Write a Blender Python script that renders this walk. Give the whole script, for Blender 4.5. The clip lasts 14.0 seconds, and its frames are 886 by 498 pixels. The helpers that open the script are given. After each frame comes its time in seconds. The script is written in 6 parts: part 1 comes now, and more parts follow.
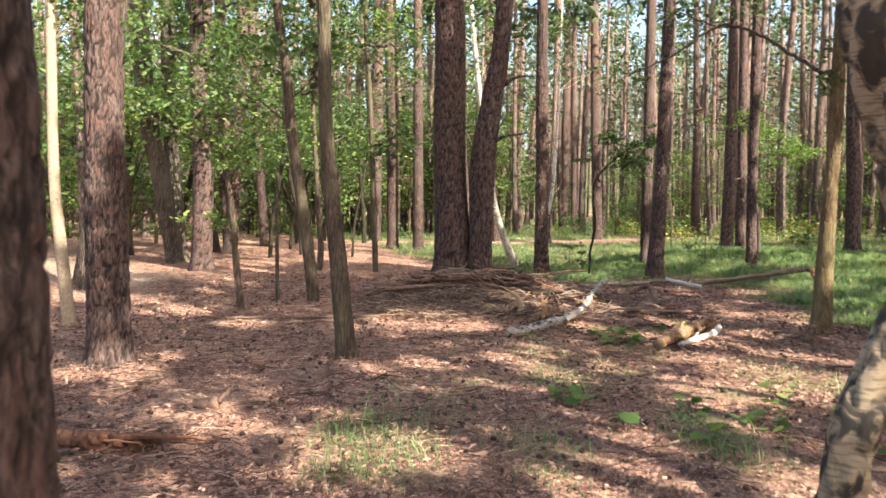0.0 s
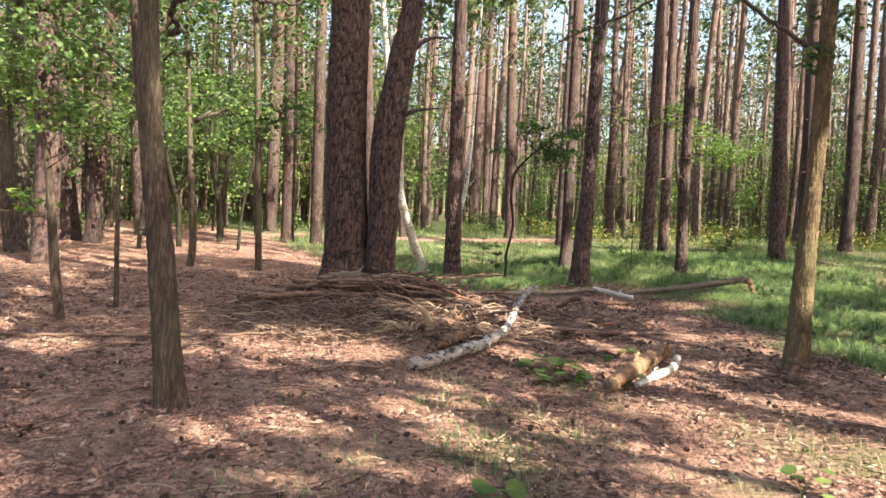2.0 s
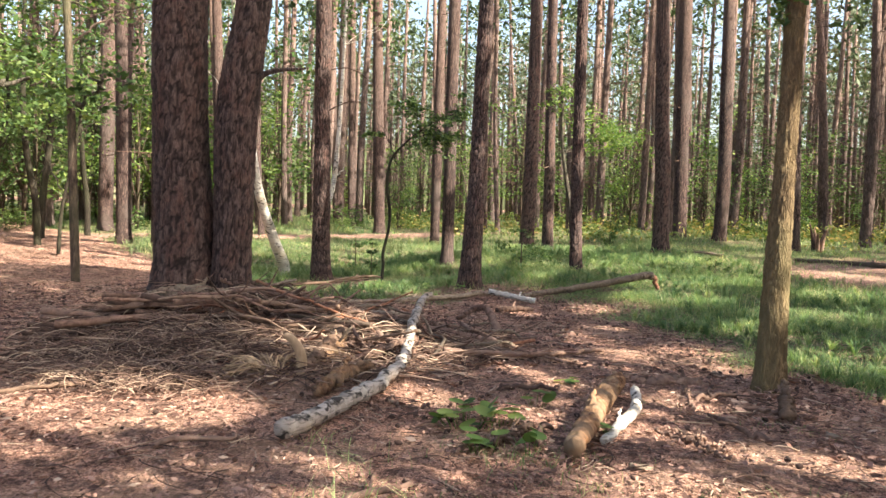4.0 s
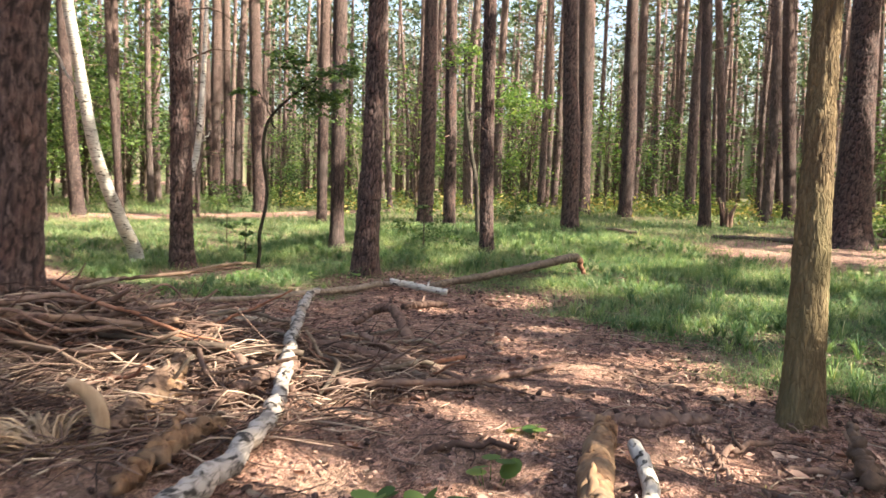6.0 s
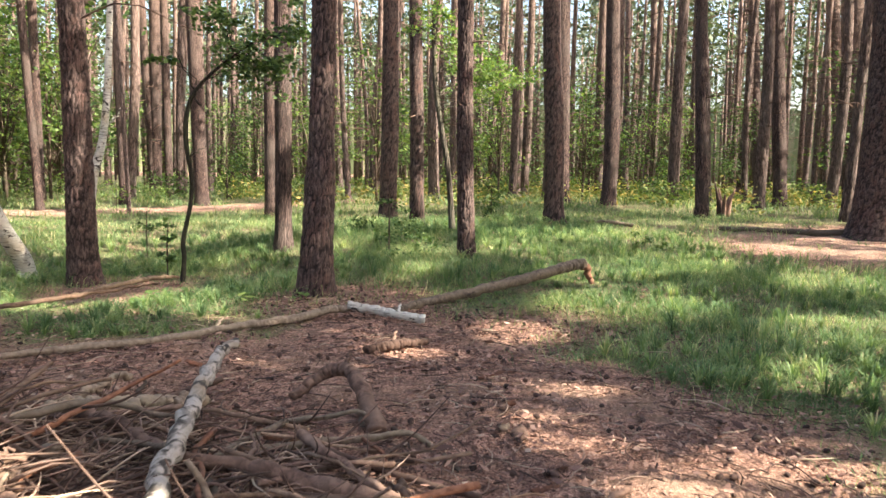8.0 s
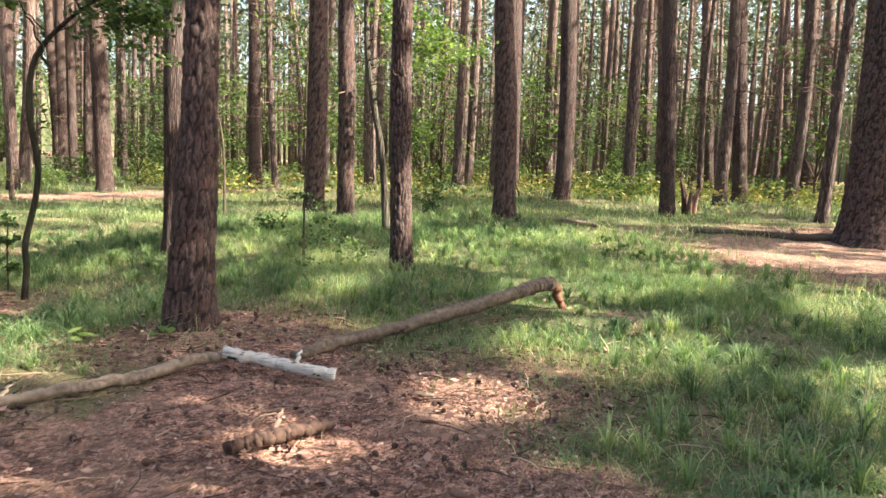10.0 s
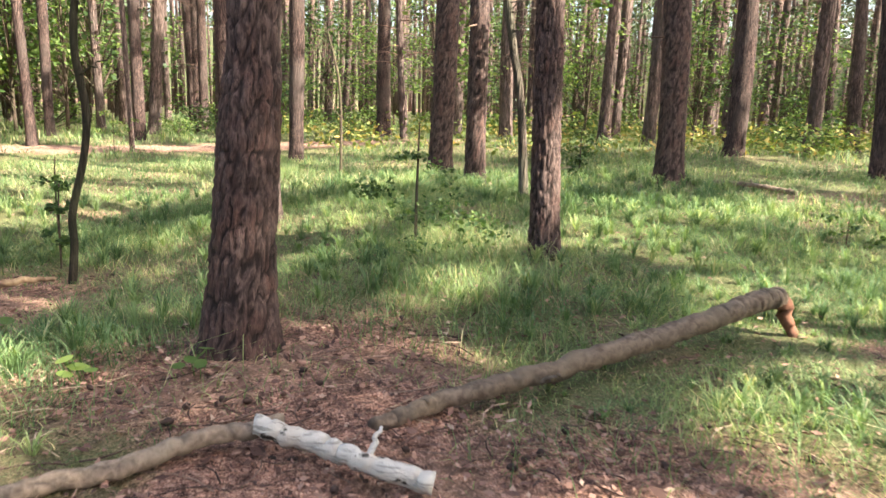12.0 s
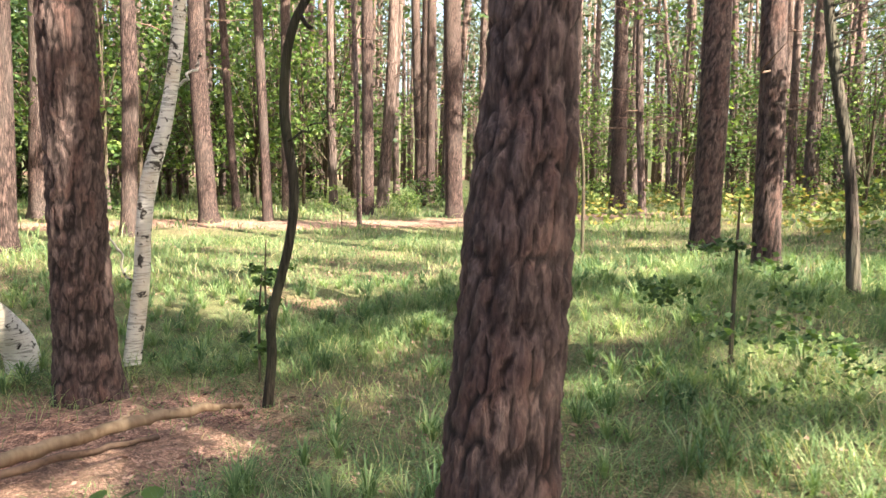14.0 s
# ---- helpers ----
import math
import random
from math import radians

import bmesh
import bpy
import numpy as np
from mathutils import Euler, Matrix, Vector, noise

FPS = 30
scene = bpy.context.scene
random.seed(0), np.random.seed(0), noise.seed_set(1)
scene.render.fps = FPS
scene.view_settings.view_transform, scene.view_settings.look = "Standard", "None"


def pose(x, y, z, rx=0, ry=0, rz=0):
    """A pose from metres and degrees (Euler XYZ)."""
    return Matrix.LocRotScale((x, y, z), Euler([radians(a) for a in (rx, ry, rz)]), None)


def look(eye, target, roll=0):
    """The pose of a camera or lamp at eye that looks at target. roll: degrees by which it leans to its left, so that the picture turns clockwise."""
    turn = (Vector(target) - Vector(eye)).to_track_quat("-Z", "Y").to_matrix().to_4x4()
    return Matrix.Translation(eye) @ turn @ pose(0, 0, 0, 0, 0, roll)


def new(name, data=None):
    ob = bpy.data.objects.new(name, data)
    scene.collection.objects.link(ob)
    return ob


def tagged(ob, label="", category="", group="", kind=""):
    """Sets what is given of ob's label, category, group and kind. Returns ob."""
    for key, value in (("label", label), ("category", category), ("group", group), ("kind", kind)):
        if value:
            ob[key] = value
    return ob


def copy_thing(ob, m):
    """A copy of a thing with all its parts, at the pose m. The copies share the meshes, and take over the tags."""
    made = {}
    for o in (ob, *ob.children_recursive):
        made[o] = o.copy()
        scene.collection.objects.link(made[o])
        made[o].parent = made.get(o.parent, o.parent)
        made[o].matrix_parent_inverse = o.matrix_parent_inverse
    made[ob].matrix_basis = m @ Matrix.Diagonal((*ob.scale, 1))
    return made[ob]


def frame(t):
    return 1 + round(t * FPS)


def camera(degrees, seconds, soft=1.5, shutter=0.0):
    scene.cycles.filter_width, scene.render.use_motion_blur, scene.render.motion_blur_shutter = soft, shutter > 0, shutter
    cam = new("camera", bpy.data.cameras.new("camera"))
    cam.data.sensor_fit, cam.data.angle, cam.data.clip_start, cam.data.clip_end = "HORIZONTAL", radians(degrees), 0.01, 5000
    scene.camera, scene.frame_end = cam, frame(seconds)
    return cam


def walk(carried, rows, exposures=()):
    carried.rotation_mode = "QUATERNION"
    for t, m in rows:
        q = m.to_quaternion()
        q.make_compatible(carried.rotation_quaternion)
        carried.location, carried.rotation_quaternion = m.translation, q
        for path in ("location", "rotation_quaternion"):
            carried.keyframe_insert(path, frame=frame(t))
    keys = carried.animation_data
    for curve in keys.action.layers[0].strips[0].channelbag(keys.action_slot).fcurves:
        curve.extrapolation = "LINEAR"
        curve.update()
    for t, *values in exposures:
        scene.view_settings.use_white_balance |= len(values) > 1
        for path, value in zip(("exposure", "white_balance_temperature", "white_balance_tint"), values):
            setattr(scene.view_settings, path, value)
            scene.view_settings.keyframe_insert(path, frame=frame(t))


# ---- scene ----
import functools

cam = camera(60.9, 14.0, 1.5, 0.3)
METRES, EYE, TILT, LEAN, TURN = 16.0, 1.5, 0.0, 0.0, 0.0
ROWS = [
    (0.0, 0.0, 0.0, 0.0, 0.02, -3.44, -0.27),
    (0.5, 0.0052, 0.0411, -0.0015, 1.3, -3.08, -3.81),
    (1.0, 0.0051, 0.0778, -0.0028, -2.9, -1.48, -3.82),
    (1.5, 0.0088, 0.1143, -0.0049, -7.38, -4.16, -2.31),
    (2.0, 0.013, 0.1512, -0.0043, -6.91, -3.69, -2.42),
    (2.5, 0.0162, 0.1886, -0.0044, -10.35, -3.03, -1.77),
    (5.0, 0.0381, 0.3564, -0.014, -20.42, -4.97, -0.77),
    (5.5, 0.0514, 0.3904, -0.016, -23.01, -5.61, 0.01),
    (6.0, 0.0642, 0.4264, -0.0163, -25.93, -5.14, -1.74),
    (6.5, 0.0767, 0.4647, -0.0144, -29.11, -5.68, -0.72),
    (7.0, 0.0924, 0.4983, -0.014, -28.43, -6.57, -0.55),
    (7.5, 0.1083, 0.5335, -0.0144, -28.32, -6.23, -0.75),
    (10.0, 0.1996, 0.6877, -0.0143, -33.4, -6.95, -2.16),
    (10.5, 0.2239, 0.7128, -0.014, -30.43, -7.57, -4.3),
    (11.0, 0.2378, 0.7431, -0.0141, -26.06, -6.99, -3.18),
    (11.5, 0.2519, 0.7756, -0.0166, -25.71, -9.68, -2.36),
    (12.0, 0.2658, 0.8108, -0.0161, -23.15, -11.09, -1.97),
    (12.5, 0.2759, 0.8423, -0.0146, -22.09, -10.37, -2.11),
    (13.0, 0.2829, 0.8756, -0.0162, -16.06, -5.6, -3.67),
    (13.5, 0.2779, 0.9058, -0.0179, -8.39, -4.89, -2.39),
    (14.0, 0.2752, 0.9355, -0.0187, -6.9, -6.15, -0.81),
]
KELVIN, TINT = 6800.0, 8.0
walk(cam, [(t, pose(0, 0, EYE, TILT, LEAN, TURN) @ pose(METRES * x, METRES * y, METRES * z, 90 + pitch, roll, yaw)) for t, x, y, z, yaw, pitch, roll in ROWS],
     [(t, stops, KELVIN, TINT) for t, stops in ((0.0, 1.90), (6.5, 2.05), (10.0, 2.18), (11.5, 2.24), (12.5, 2.44), (14.0, 2.34))])

# ---- light: a clear afternoon, the sun behind and to the right of the walker ----
SUN_ELEVATION = 40.0
SUN_FROM = (0.69, -0.72)            # towards the sun, on the ground plan
world = bpy.data.worlds.new("sky")
scene.world = world
world.use_nodes = True
wn = world.node_tree.nodes
sky = wn.new("ShaderNodeTexSky")
sky.sky_type, sky.sun_disc = "NISHITA", False
sky.sun_elevation = radians(SUN_ELEVATION)
sky.sun_rotation = math.atan2(SUN_FROM[0], SUN_FROM[1])
sky.dust_density = 4.0
world.node_tree.links.new(sky.outputs[0], wn["Background"].inputs[0])
wn["Background"].inputs[1].default_value = 0.125
sun = new("sun", bpy.data.lights.new("sun", "SUN"))
sun.data.energy, sun.data.angle, sun.data.color = 5.0, radians(0.5), (1.0, 0.93, 0.80)
_e = radians(SUN_ELEVATION)
sun.matrix_world = look((SUN_FROM[0] * math.cos(_e) * 60, SUN_FROM[1] * math.cos(_e) * 60, math.sin(_e) * 60), (0, 0, 0))

rng = np.random.default_rng(7)


# ---- materials ----
def node_material(name, rough=0.9):
    m = bpy.data.materials.new(name)
    m.use_nodes = True
    nodes, links = m.node_tree.nodes, m.node_tree.links
    bsdf = nodes["Principled BSDF"]
    bsdf.inputs["Roughness"].default_value = rough
    bsdf.inputs["Specular IOR Level"].default_value = 0.25
    return m, nodes, links, bsdf


def coords(nodes, links, scale, shift=True):
    tc = nodes.new("ShaderNodeTexCoord")
    mp = nodes.new("ShaderNodeMapping")
    mp.inputs["Scale"].default_value = scale
    links.new(tc.outputs["Object"], mp.inputs["Vector"])
    if shift:
        oi = nodes.new("ShaderNodeObjectInfo")
        mul = nodes.new("ShaderNodeMath")
        mul.operation = "MULTIPLY"
        mul.inputs[1].default_value = 37.0
        links.new(oi.outputs["Random"], mul.inputs[0])
        links.new(mul.outputs[0], mp.inputs["Location"])
    return mp.outputs[0]


def noise_tex(nodes, links, vec, scale, detail=4.0, distortion=0.0):
    n = nodes.new("ShaderNodeTexNoise")
    n.inputs["Scale"].default_value = scale
    n.inputs["Detail"].default_value = detail
    n.inputs["Distortion"].default_value = distortion
    links.new(vec, n.inputs["Vector"])
    return n.outputs[0]


def ramp(nodes, links, value, stops):
    r = nodes.new("ShaderNodeValToRGB")
    el = r.color_ramp.elements
    while len(el) < len(stops):
        el.new(0.5)
    for e, (p, c) in zip(el, stops):
        e.position, e.color = p, (*c, 1)
    links.new(value, r.inputs[0])
    return r.outputs[0]


def mix(nodes, links, fac, a, b, blend="MIX"):
    m = nodes.new("ShaderNodeMix")
    m.data_type, m.blend_type = "RGBA", blend
    for value, sock in ((fac, m.inputs[0]), (a, m.inputs[6]), (b, m.inputs[7])):
        if isinstance(value, (int, float)):
            sock.default_value = value
        elif isinstance(value, tuple):
            sock.default_value = (*value, 1)
        else:
            links.new(value, sock)
    return m.outputs[2]


def bump(nodes, links, bsdf, height, strength, distance):
    b = nodes.new("ShaderNodeBump")
    b.inputs["Strength"].default_value, b.inputs["Distance"].default_value = strength, distance
    links.new(height, b.inputs["Height"])
    links.new(b.outputs[0], bsdf.inputs["Normal"])


def bark_material(name, ridge, plate, moss, high=None, plates=16.0, depth=0.03, joint=0.30, draw=0.10, cracks=0.8):
    """Fissured bark: plates drawn out along the stem, dark joints, patches of algae, orange flakes high up."""
    m, nodes, links, bsdf = node_material(name, 0.92)
    vec = coords(nodes, links, (1, 1, draw))
    wob = noise_tex(nodes, links, vec, 16.0, 5)
    add = nodes.new("ShaderNodeVectorMath")
    add.operation = "MULTIPLY_ADD"
    links.new(wob, add.inputs[0])
    add.inputs[1].default_value = (0.13, 0.13, 0.09)
    links.new(vec, add.inputs[2])
    vor = nodes.new("ShaderNodeTexVoronoi")
    vor.feature = "DISTANCE_TO_EDGE"
    vor.inputs["Scale"].default_value = plates
    links.new(add.outputs[0], vor.inputs["Vector"])
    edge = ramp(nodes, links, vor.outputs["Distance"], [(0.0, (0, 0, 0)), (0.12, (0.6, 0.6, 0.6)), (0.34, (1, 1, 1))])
    fine = noise_tex(nodes, links, coords(nodes, links, (1, 1, 0.22)), 46.0, 6, 0.6)
    col = mix(nodes, links, ramp(nodes, links, fine, [(0.3, (0, 0, 0)), (0.7, (1, 1, 1))]), ridge, plate)
    dim = nodes.new("ShaderNodeMath")
    dim.operation = "MULTIPLY_ADD"
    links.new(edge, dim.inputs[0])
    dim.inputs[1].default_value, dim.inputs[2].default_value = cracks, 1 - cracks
    blots = noise_tex(nodes, links, coords(nodes, links, (1, 1, 0.35)), 11.0, 5, 0.8)
    col = mix(nodes, links, 1.0, col, ramp(nodes, links, blots, [(0.32, (0.60, 0.56, 0.56)), (0.68, (1.3, 1.25, 1.2))]), "MULTIPLY")
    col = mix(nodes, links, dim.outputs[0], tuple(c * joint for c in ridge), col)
    big = ramp(nodes, links, noise_tex(nodes, links, coords(nodes, links, (1, 1, 0.5)), 2.2, 3), [(0.45, (0, 0, 0)), (0.75, (0.7, 0.7, 0.7))])
    col = mix(nodes, links, big, col, moss)
    if high:
        sep = nodes.new("ShaderNodeSeparateXYZ")
        links.new(coords(nodes, links, (1, 1, 1), False), sep.inputs[0])
        oi = nodes.new("ShaderNodeObjectInfo")
        s = nodes.new("ShaderNodeMath")
        s.operation = "MULTIPLY_ADD"
        links.new(oi.outputs["Random"], s.inputs[0])
        s.inputs[1].default_value = -3.0
        links.new(sep.outputs[2], s.inputs[2])
        mr = nodes.new("ShaderNodeMapRange")
        mr.inputs[1].default_value, mr.inputs[2].default_value = 2.0, 9.0
        links.new(s.outputs[0], mr.inputs[0])
        col = mix(nodes, links, mr.outputs[0], col, mix(nodes, links, edge, tuple(c * 0.5 for c in high), high))
    links.new(col, bsdf.inputs["Base Color"])
    h = mix(nodes, links, 0.3, edge, fine)
    bump(nodes, links, bsdf, h, 0.9, depth)
    return m


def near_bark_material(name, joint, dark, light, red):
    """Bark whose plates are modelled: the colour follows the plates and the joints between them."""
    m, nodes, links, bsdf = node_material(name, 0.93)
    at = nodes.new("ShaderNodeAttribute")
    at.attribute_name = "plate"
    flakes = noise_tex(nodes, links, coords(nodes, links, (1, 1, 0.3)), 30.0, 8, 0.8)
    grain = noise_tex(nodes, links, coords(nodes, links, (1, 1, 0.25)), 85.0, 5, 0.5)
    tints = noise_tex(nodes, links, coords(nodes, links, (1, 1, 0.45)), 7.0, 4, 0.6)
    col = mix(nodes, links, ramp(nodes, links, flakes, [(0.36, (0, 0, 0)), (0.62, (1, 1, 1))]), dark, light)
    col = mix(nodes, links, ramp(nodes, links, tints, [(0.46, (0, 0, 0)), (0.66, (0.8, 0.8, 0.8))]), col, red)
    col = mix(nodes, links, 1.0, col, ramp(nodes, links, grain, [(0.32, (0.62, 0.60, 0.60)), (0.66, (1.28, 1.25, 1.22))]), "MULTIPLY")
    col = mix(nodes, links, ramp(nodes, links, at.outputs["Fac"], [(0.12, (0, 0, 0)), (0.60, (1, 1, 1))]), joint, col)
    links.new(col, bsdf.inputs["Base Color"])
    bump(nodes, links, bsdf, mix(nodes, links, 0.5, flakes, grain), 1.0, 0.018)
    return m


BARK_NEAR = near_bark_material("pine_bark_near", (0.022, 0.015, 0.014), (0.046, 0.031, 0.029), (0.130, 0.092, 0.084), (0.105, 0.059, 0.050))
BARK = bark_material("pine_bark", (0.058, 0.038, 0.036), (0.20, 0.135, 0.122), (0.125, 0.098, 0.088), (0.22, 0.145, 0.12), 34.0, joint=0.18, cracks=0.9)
# far stems: paler, pinker bark, with their sunlit, hazy look put into the colour
BARK_FAR_LIT = bark_material("pine_bark_far_lit", (0.075, 0.052, 0.048), (0.27, 0.198, 0.182), (0.12, 0.098, 0.088), (0.29, 0.195, 0.165), 12.0, 0.03, draw=0.2)
BARK_GREY = bark_material("old_bark", (0.07, 0.058, 0.048), (0.17, 0.135, 0.115), (0.13, 0.13, 0.09), None, 20.0)
BARK_DARK = bark_material("dark_sapling_bark", (0.03, 0.025, 0.019), (0.06, 0.05, 0.037), (0.045, 0.048, 0.025), None, 34.0, 0.006)
BARK_OAK = bark_material("oak_bark", (0.12, 0.083, 0.047), (0.27, 0.195, 0.110), (0.17, 0.14, 0.07), None, 34.0, 0.015, 0.55, 0.28, 0.6)
BARK_THIN = bark_material("sapling_bark", (0.08, 0.057, 0.045), (0.18, 0.135, 0.105), (0.10, 0.10, 0.055), None, 30.0, 0.008)


def birch_material(name, level, white=(0.58, 0.53, 0.47), scale=6.5, along=0.9, soft=0.05):
    """Birch bark: white papery skin with short cross streaks and rough black scars. along: how far the scars are squeezed along the stem."""
    m, nodes, links, bsdf = node_material(name, 0.65)
    rings = noise_tex(nodes, links, coords(nodes, links, (3, 3, 26)), 2.6, 4)
    col = mix(nodes, links, ramp(nodes, links, rings, [(0.52, (0, 0, 0)), (0.60, (1, 1, 1))]), white, tuple(c * 0.55 for c in white))
    stain = noise_tex(nodes, links, coords(nodes, links, (1, 1, 1)), 3.0, 4)
    col = mix(nodes, links, ramp(nodes, links, stain, [(0.50, (0, 0, 0)), (0.75, (0.7, 0.7, 0.7))]), col, (white[0] * .85, white[1] * .68, white[2] * .48))
    black = noise_tex(nodes, links, coords(nodes, links, (1, 1, along)), scale, 8, 1.0)
    col = mix(nodes, links, ramp(nodes, links, black, [(level, (0, 0, 0)), (level + soft, (1, 1, 1))]), col, (0.045, 0.036, 0.03))
    links.new(col, bsdf.inputs["Base Color"])
    bump(nodes, links, bsdf, black, 0.8, 0.02)
    return m


BIRCH = birch_material("birch_bark", 0.585, (0.58, 0.54, 0.49), 12.0, 1.4, 0.06)
BIRCH_FALLEN = birch_material("fallen_birch_bark", 0.52, (0.42, 0.365, 0.325), 11.0, 1.0, 0.09)
BIRCH_OLD = birch_material("old_birch_bark", 0.46, (0.34, 0.265, 0.185), 8.0, 0.7, 0.12)


def wood_material(name, dark, light, grey, stretch=(1, 1, 1)):
    m, nodes, links, bsdf = node_material(name, 0.9)
    a = noise_tex(nodes, links, coords(nodes, links, stretch), 30.0, 5, 0.4)
    b = noise_tex(nodes, links, coords(nodes, links, (1, 1, 1)), 4.0, 3)
    oi = nodes.new("ShaderNodeObjectInfo")
    col = mix(nodes, links, ramp(nodes, links, a, [(0.3, (0, 0, 0)), (0.7, (1, 1, 1))]), dark, light)
    col = mix(nodes, links, ramp(nodes, links, b, [(0.4, (0, 0, 0)), (0.7, (0.8, 0.8, 0.8))]), col, grey)
    tone = ramp(nodes, links, oi.outputs["Random"], [(0.0, (0.42, 0.39, 0.38)), (0.5, (0.9, 0.86, 0.83)), (0.85, (1.15, 1.1, 1.05)), (1.0, (1.7, 1.62, 1.5))])
    col = mix(nodes, links, 1.0, col, tone, "MULTIPLY")
    links.new(col, bsdf.inputs["Base Color"])
    bump(nodes, links, bsdf, a, 0.7, 0.008)
    return m


DEADWOOD = wood_material("dead_wood", (0.060, 0.034, 0.028), (0.225, 0.14, 0.108), (0.20, 0.14, 0.115))
BAREWOOD = wood_material("bare_wood", (0.10, 0.060, 0.044), (0.28, 0.188, 0.135), (0.22, 0.16, 0.125))
ROTWOOD = wood_material("rotten_wood", (0.10, 0.052, 0.034), (0.33, 0.19, 0.105), (0.22, 0.17, 0.12), (1, 1, 0.3))
STRAW = wood_material("straw_coloured_wood", (0.24, 0.16, 0.10), (0.50, 0.37, 0.25), (0.40, 0.31, 0.22), (1, 1, 0.3))
REDWOOD = wood_material("red_rotten_wood", (0.09, 0.038, 0.025), (0.28, 0.13, 0.08), (0.16, 0.09, 0.065))
# log bark made paler to stand in for sunlight on the lying log
LYING_BARK_SUNLIT = wood_material("lying_log_bark_sunlit", (0.15, 0.115, 0.09), (0.40, 0.32, 0.25), (0.30, 0.25, 0.19))
LOGBARK = wood_material("log_bark", (0.09, 0.065, 0.05), (0.27, 0.21, 0.165), (0.21, 0.18, 0.14))


def toned(name, stops, rough=0.75, through_light=0.0, blotch=0.0):
    """A material for many small pieces, whose colour follows each piece's own tone."""
    m, nodes, links, bsdf = node_material(name, rough)
    at = nodes.new("ShaderNodeAttribute")
    at.attribute_name = "tone"
    col = ramp(nodes, links, at.outputs["Fac"], stops)
    if blotch:
        n = noise_tex(nodes, links, coords(nodes, links, (1, 1, 1), False), blotch, 3)
        col = mix(nodes, links, 1.0, col, ramp(nodes, links, n, [(0.32, (0.62, 0.70, 0.66)), (0.70, (1.3, 1.2, 1.05))]), "MULTIPLY")
    links.new(col, bsdf.inputs["Base Color"])
    if through_light:
        tr = nodes.new("ShaderNodeBsdfTranslucent")
        ms = nodes.new("ShaderNodeMixShader")
        ms.inputs[0].default_value = through_light
        links.new(mix(nodes, links, 1.0, col, (1.25, 1.3, 0.7), "MULTIPLY"), tr.inputs[0])
        links.new(bsdf.outputs[0], ms.inputs[1])
        links.new(tr.outputs[0], ms.inputs[2])
        links.new(ms.outputs[0], nodes["Material Output"].inputs[0])
    return m


GRASS = toned("grass_blades", [(0.0, (0.075, 0.135, 0.070)), (0.45, (0.20, 0.30, 0.145)), (0.75, (0.36, 0.42, 0.23)), (1.0, (0.62, 0.54, 0.38))], 0.6, 0.4, 1.1)
LEAF = toned("leaves", [(0.0, (0.035, 0.068, 0.026)), (0.6, (0.075, 0.130, 0.042)), (1.0, (0.16, 0.225, 0.07))], 0.5, 0.35)
LEAF_BRIGHT = toned("bright_leaves", [(0.0, (0.06, 0.115, 0.034)), (0.6, (0.13, 0.205, 0.058)), (1.0, (0.26, 0.33, 0.10))], 0.5, 0.45)
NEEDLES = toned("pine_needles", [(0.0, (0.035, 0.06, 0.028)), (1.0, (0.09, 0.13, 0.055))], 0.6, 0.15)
LITTER = toned("litter_flakes", [(0.0, (0.060, 0.032, 0.026)), (0.35, (0.17, 0.095, 0.075)), (0.6, (0.30, 0.168, 0.13)), (0.92, (0.37, 0.23, 0.175)), (1.0, (0.52, 0.38, 0.29))], 0.85)
CONES = toned("pine_cone", [(0.0, (0.035, 0.022, 0.018)), (1.0, (0.12, 0.07, 0.055))], 0.85)
TWIGS = toned("dead_twigs", [(0.0, (0.04, 0.024, 0.02)), (0.5, (0.16, 0.10, 0.078)), (0.8, (0.27, 0.18, 0.14)), (1.0, (0.50, 0.38, 0.28))], 0.9)
# needles lightened and greyed for distance: the haze is in their colour
NEEDLES_FAR_HAZY = toned("far_pine_needles_hazy", [(0.0, (0.05, 0.07, 0.04)), (1.0, (0.15, 0.18, 0.11))], 0.6, 0.2)
FERN = toned("bracken", [(0.0, (0.10, 0.14, 0.04)), (0.6, (0.20, 0.24, 0.07)), (1.0, (0.48, 0.33, 0.12))], 0.6, 0.35)


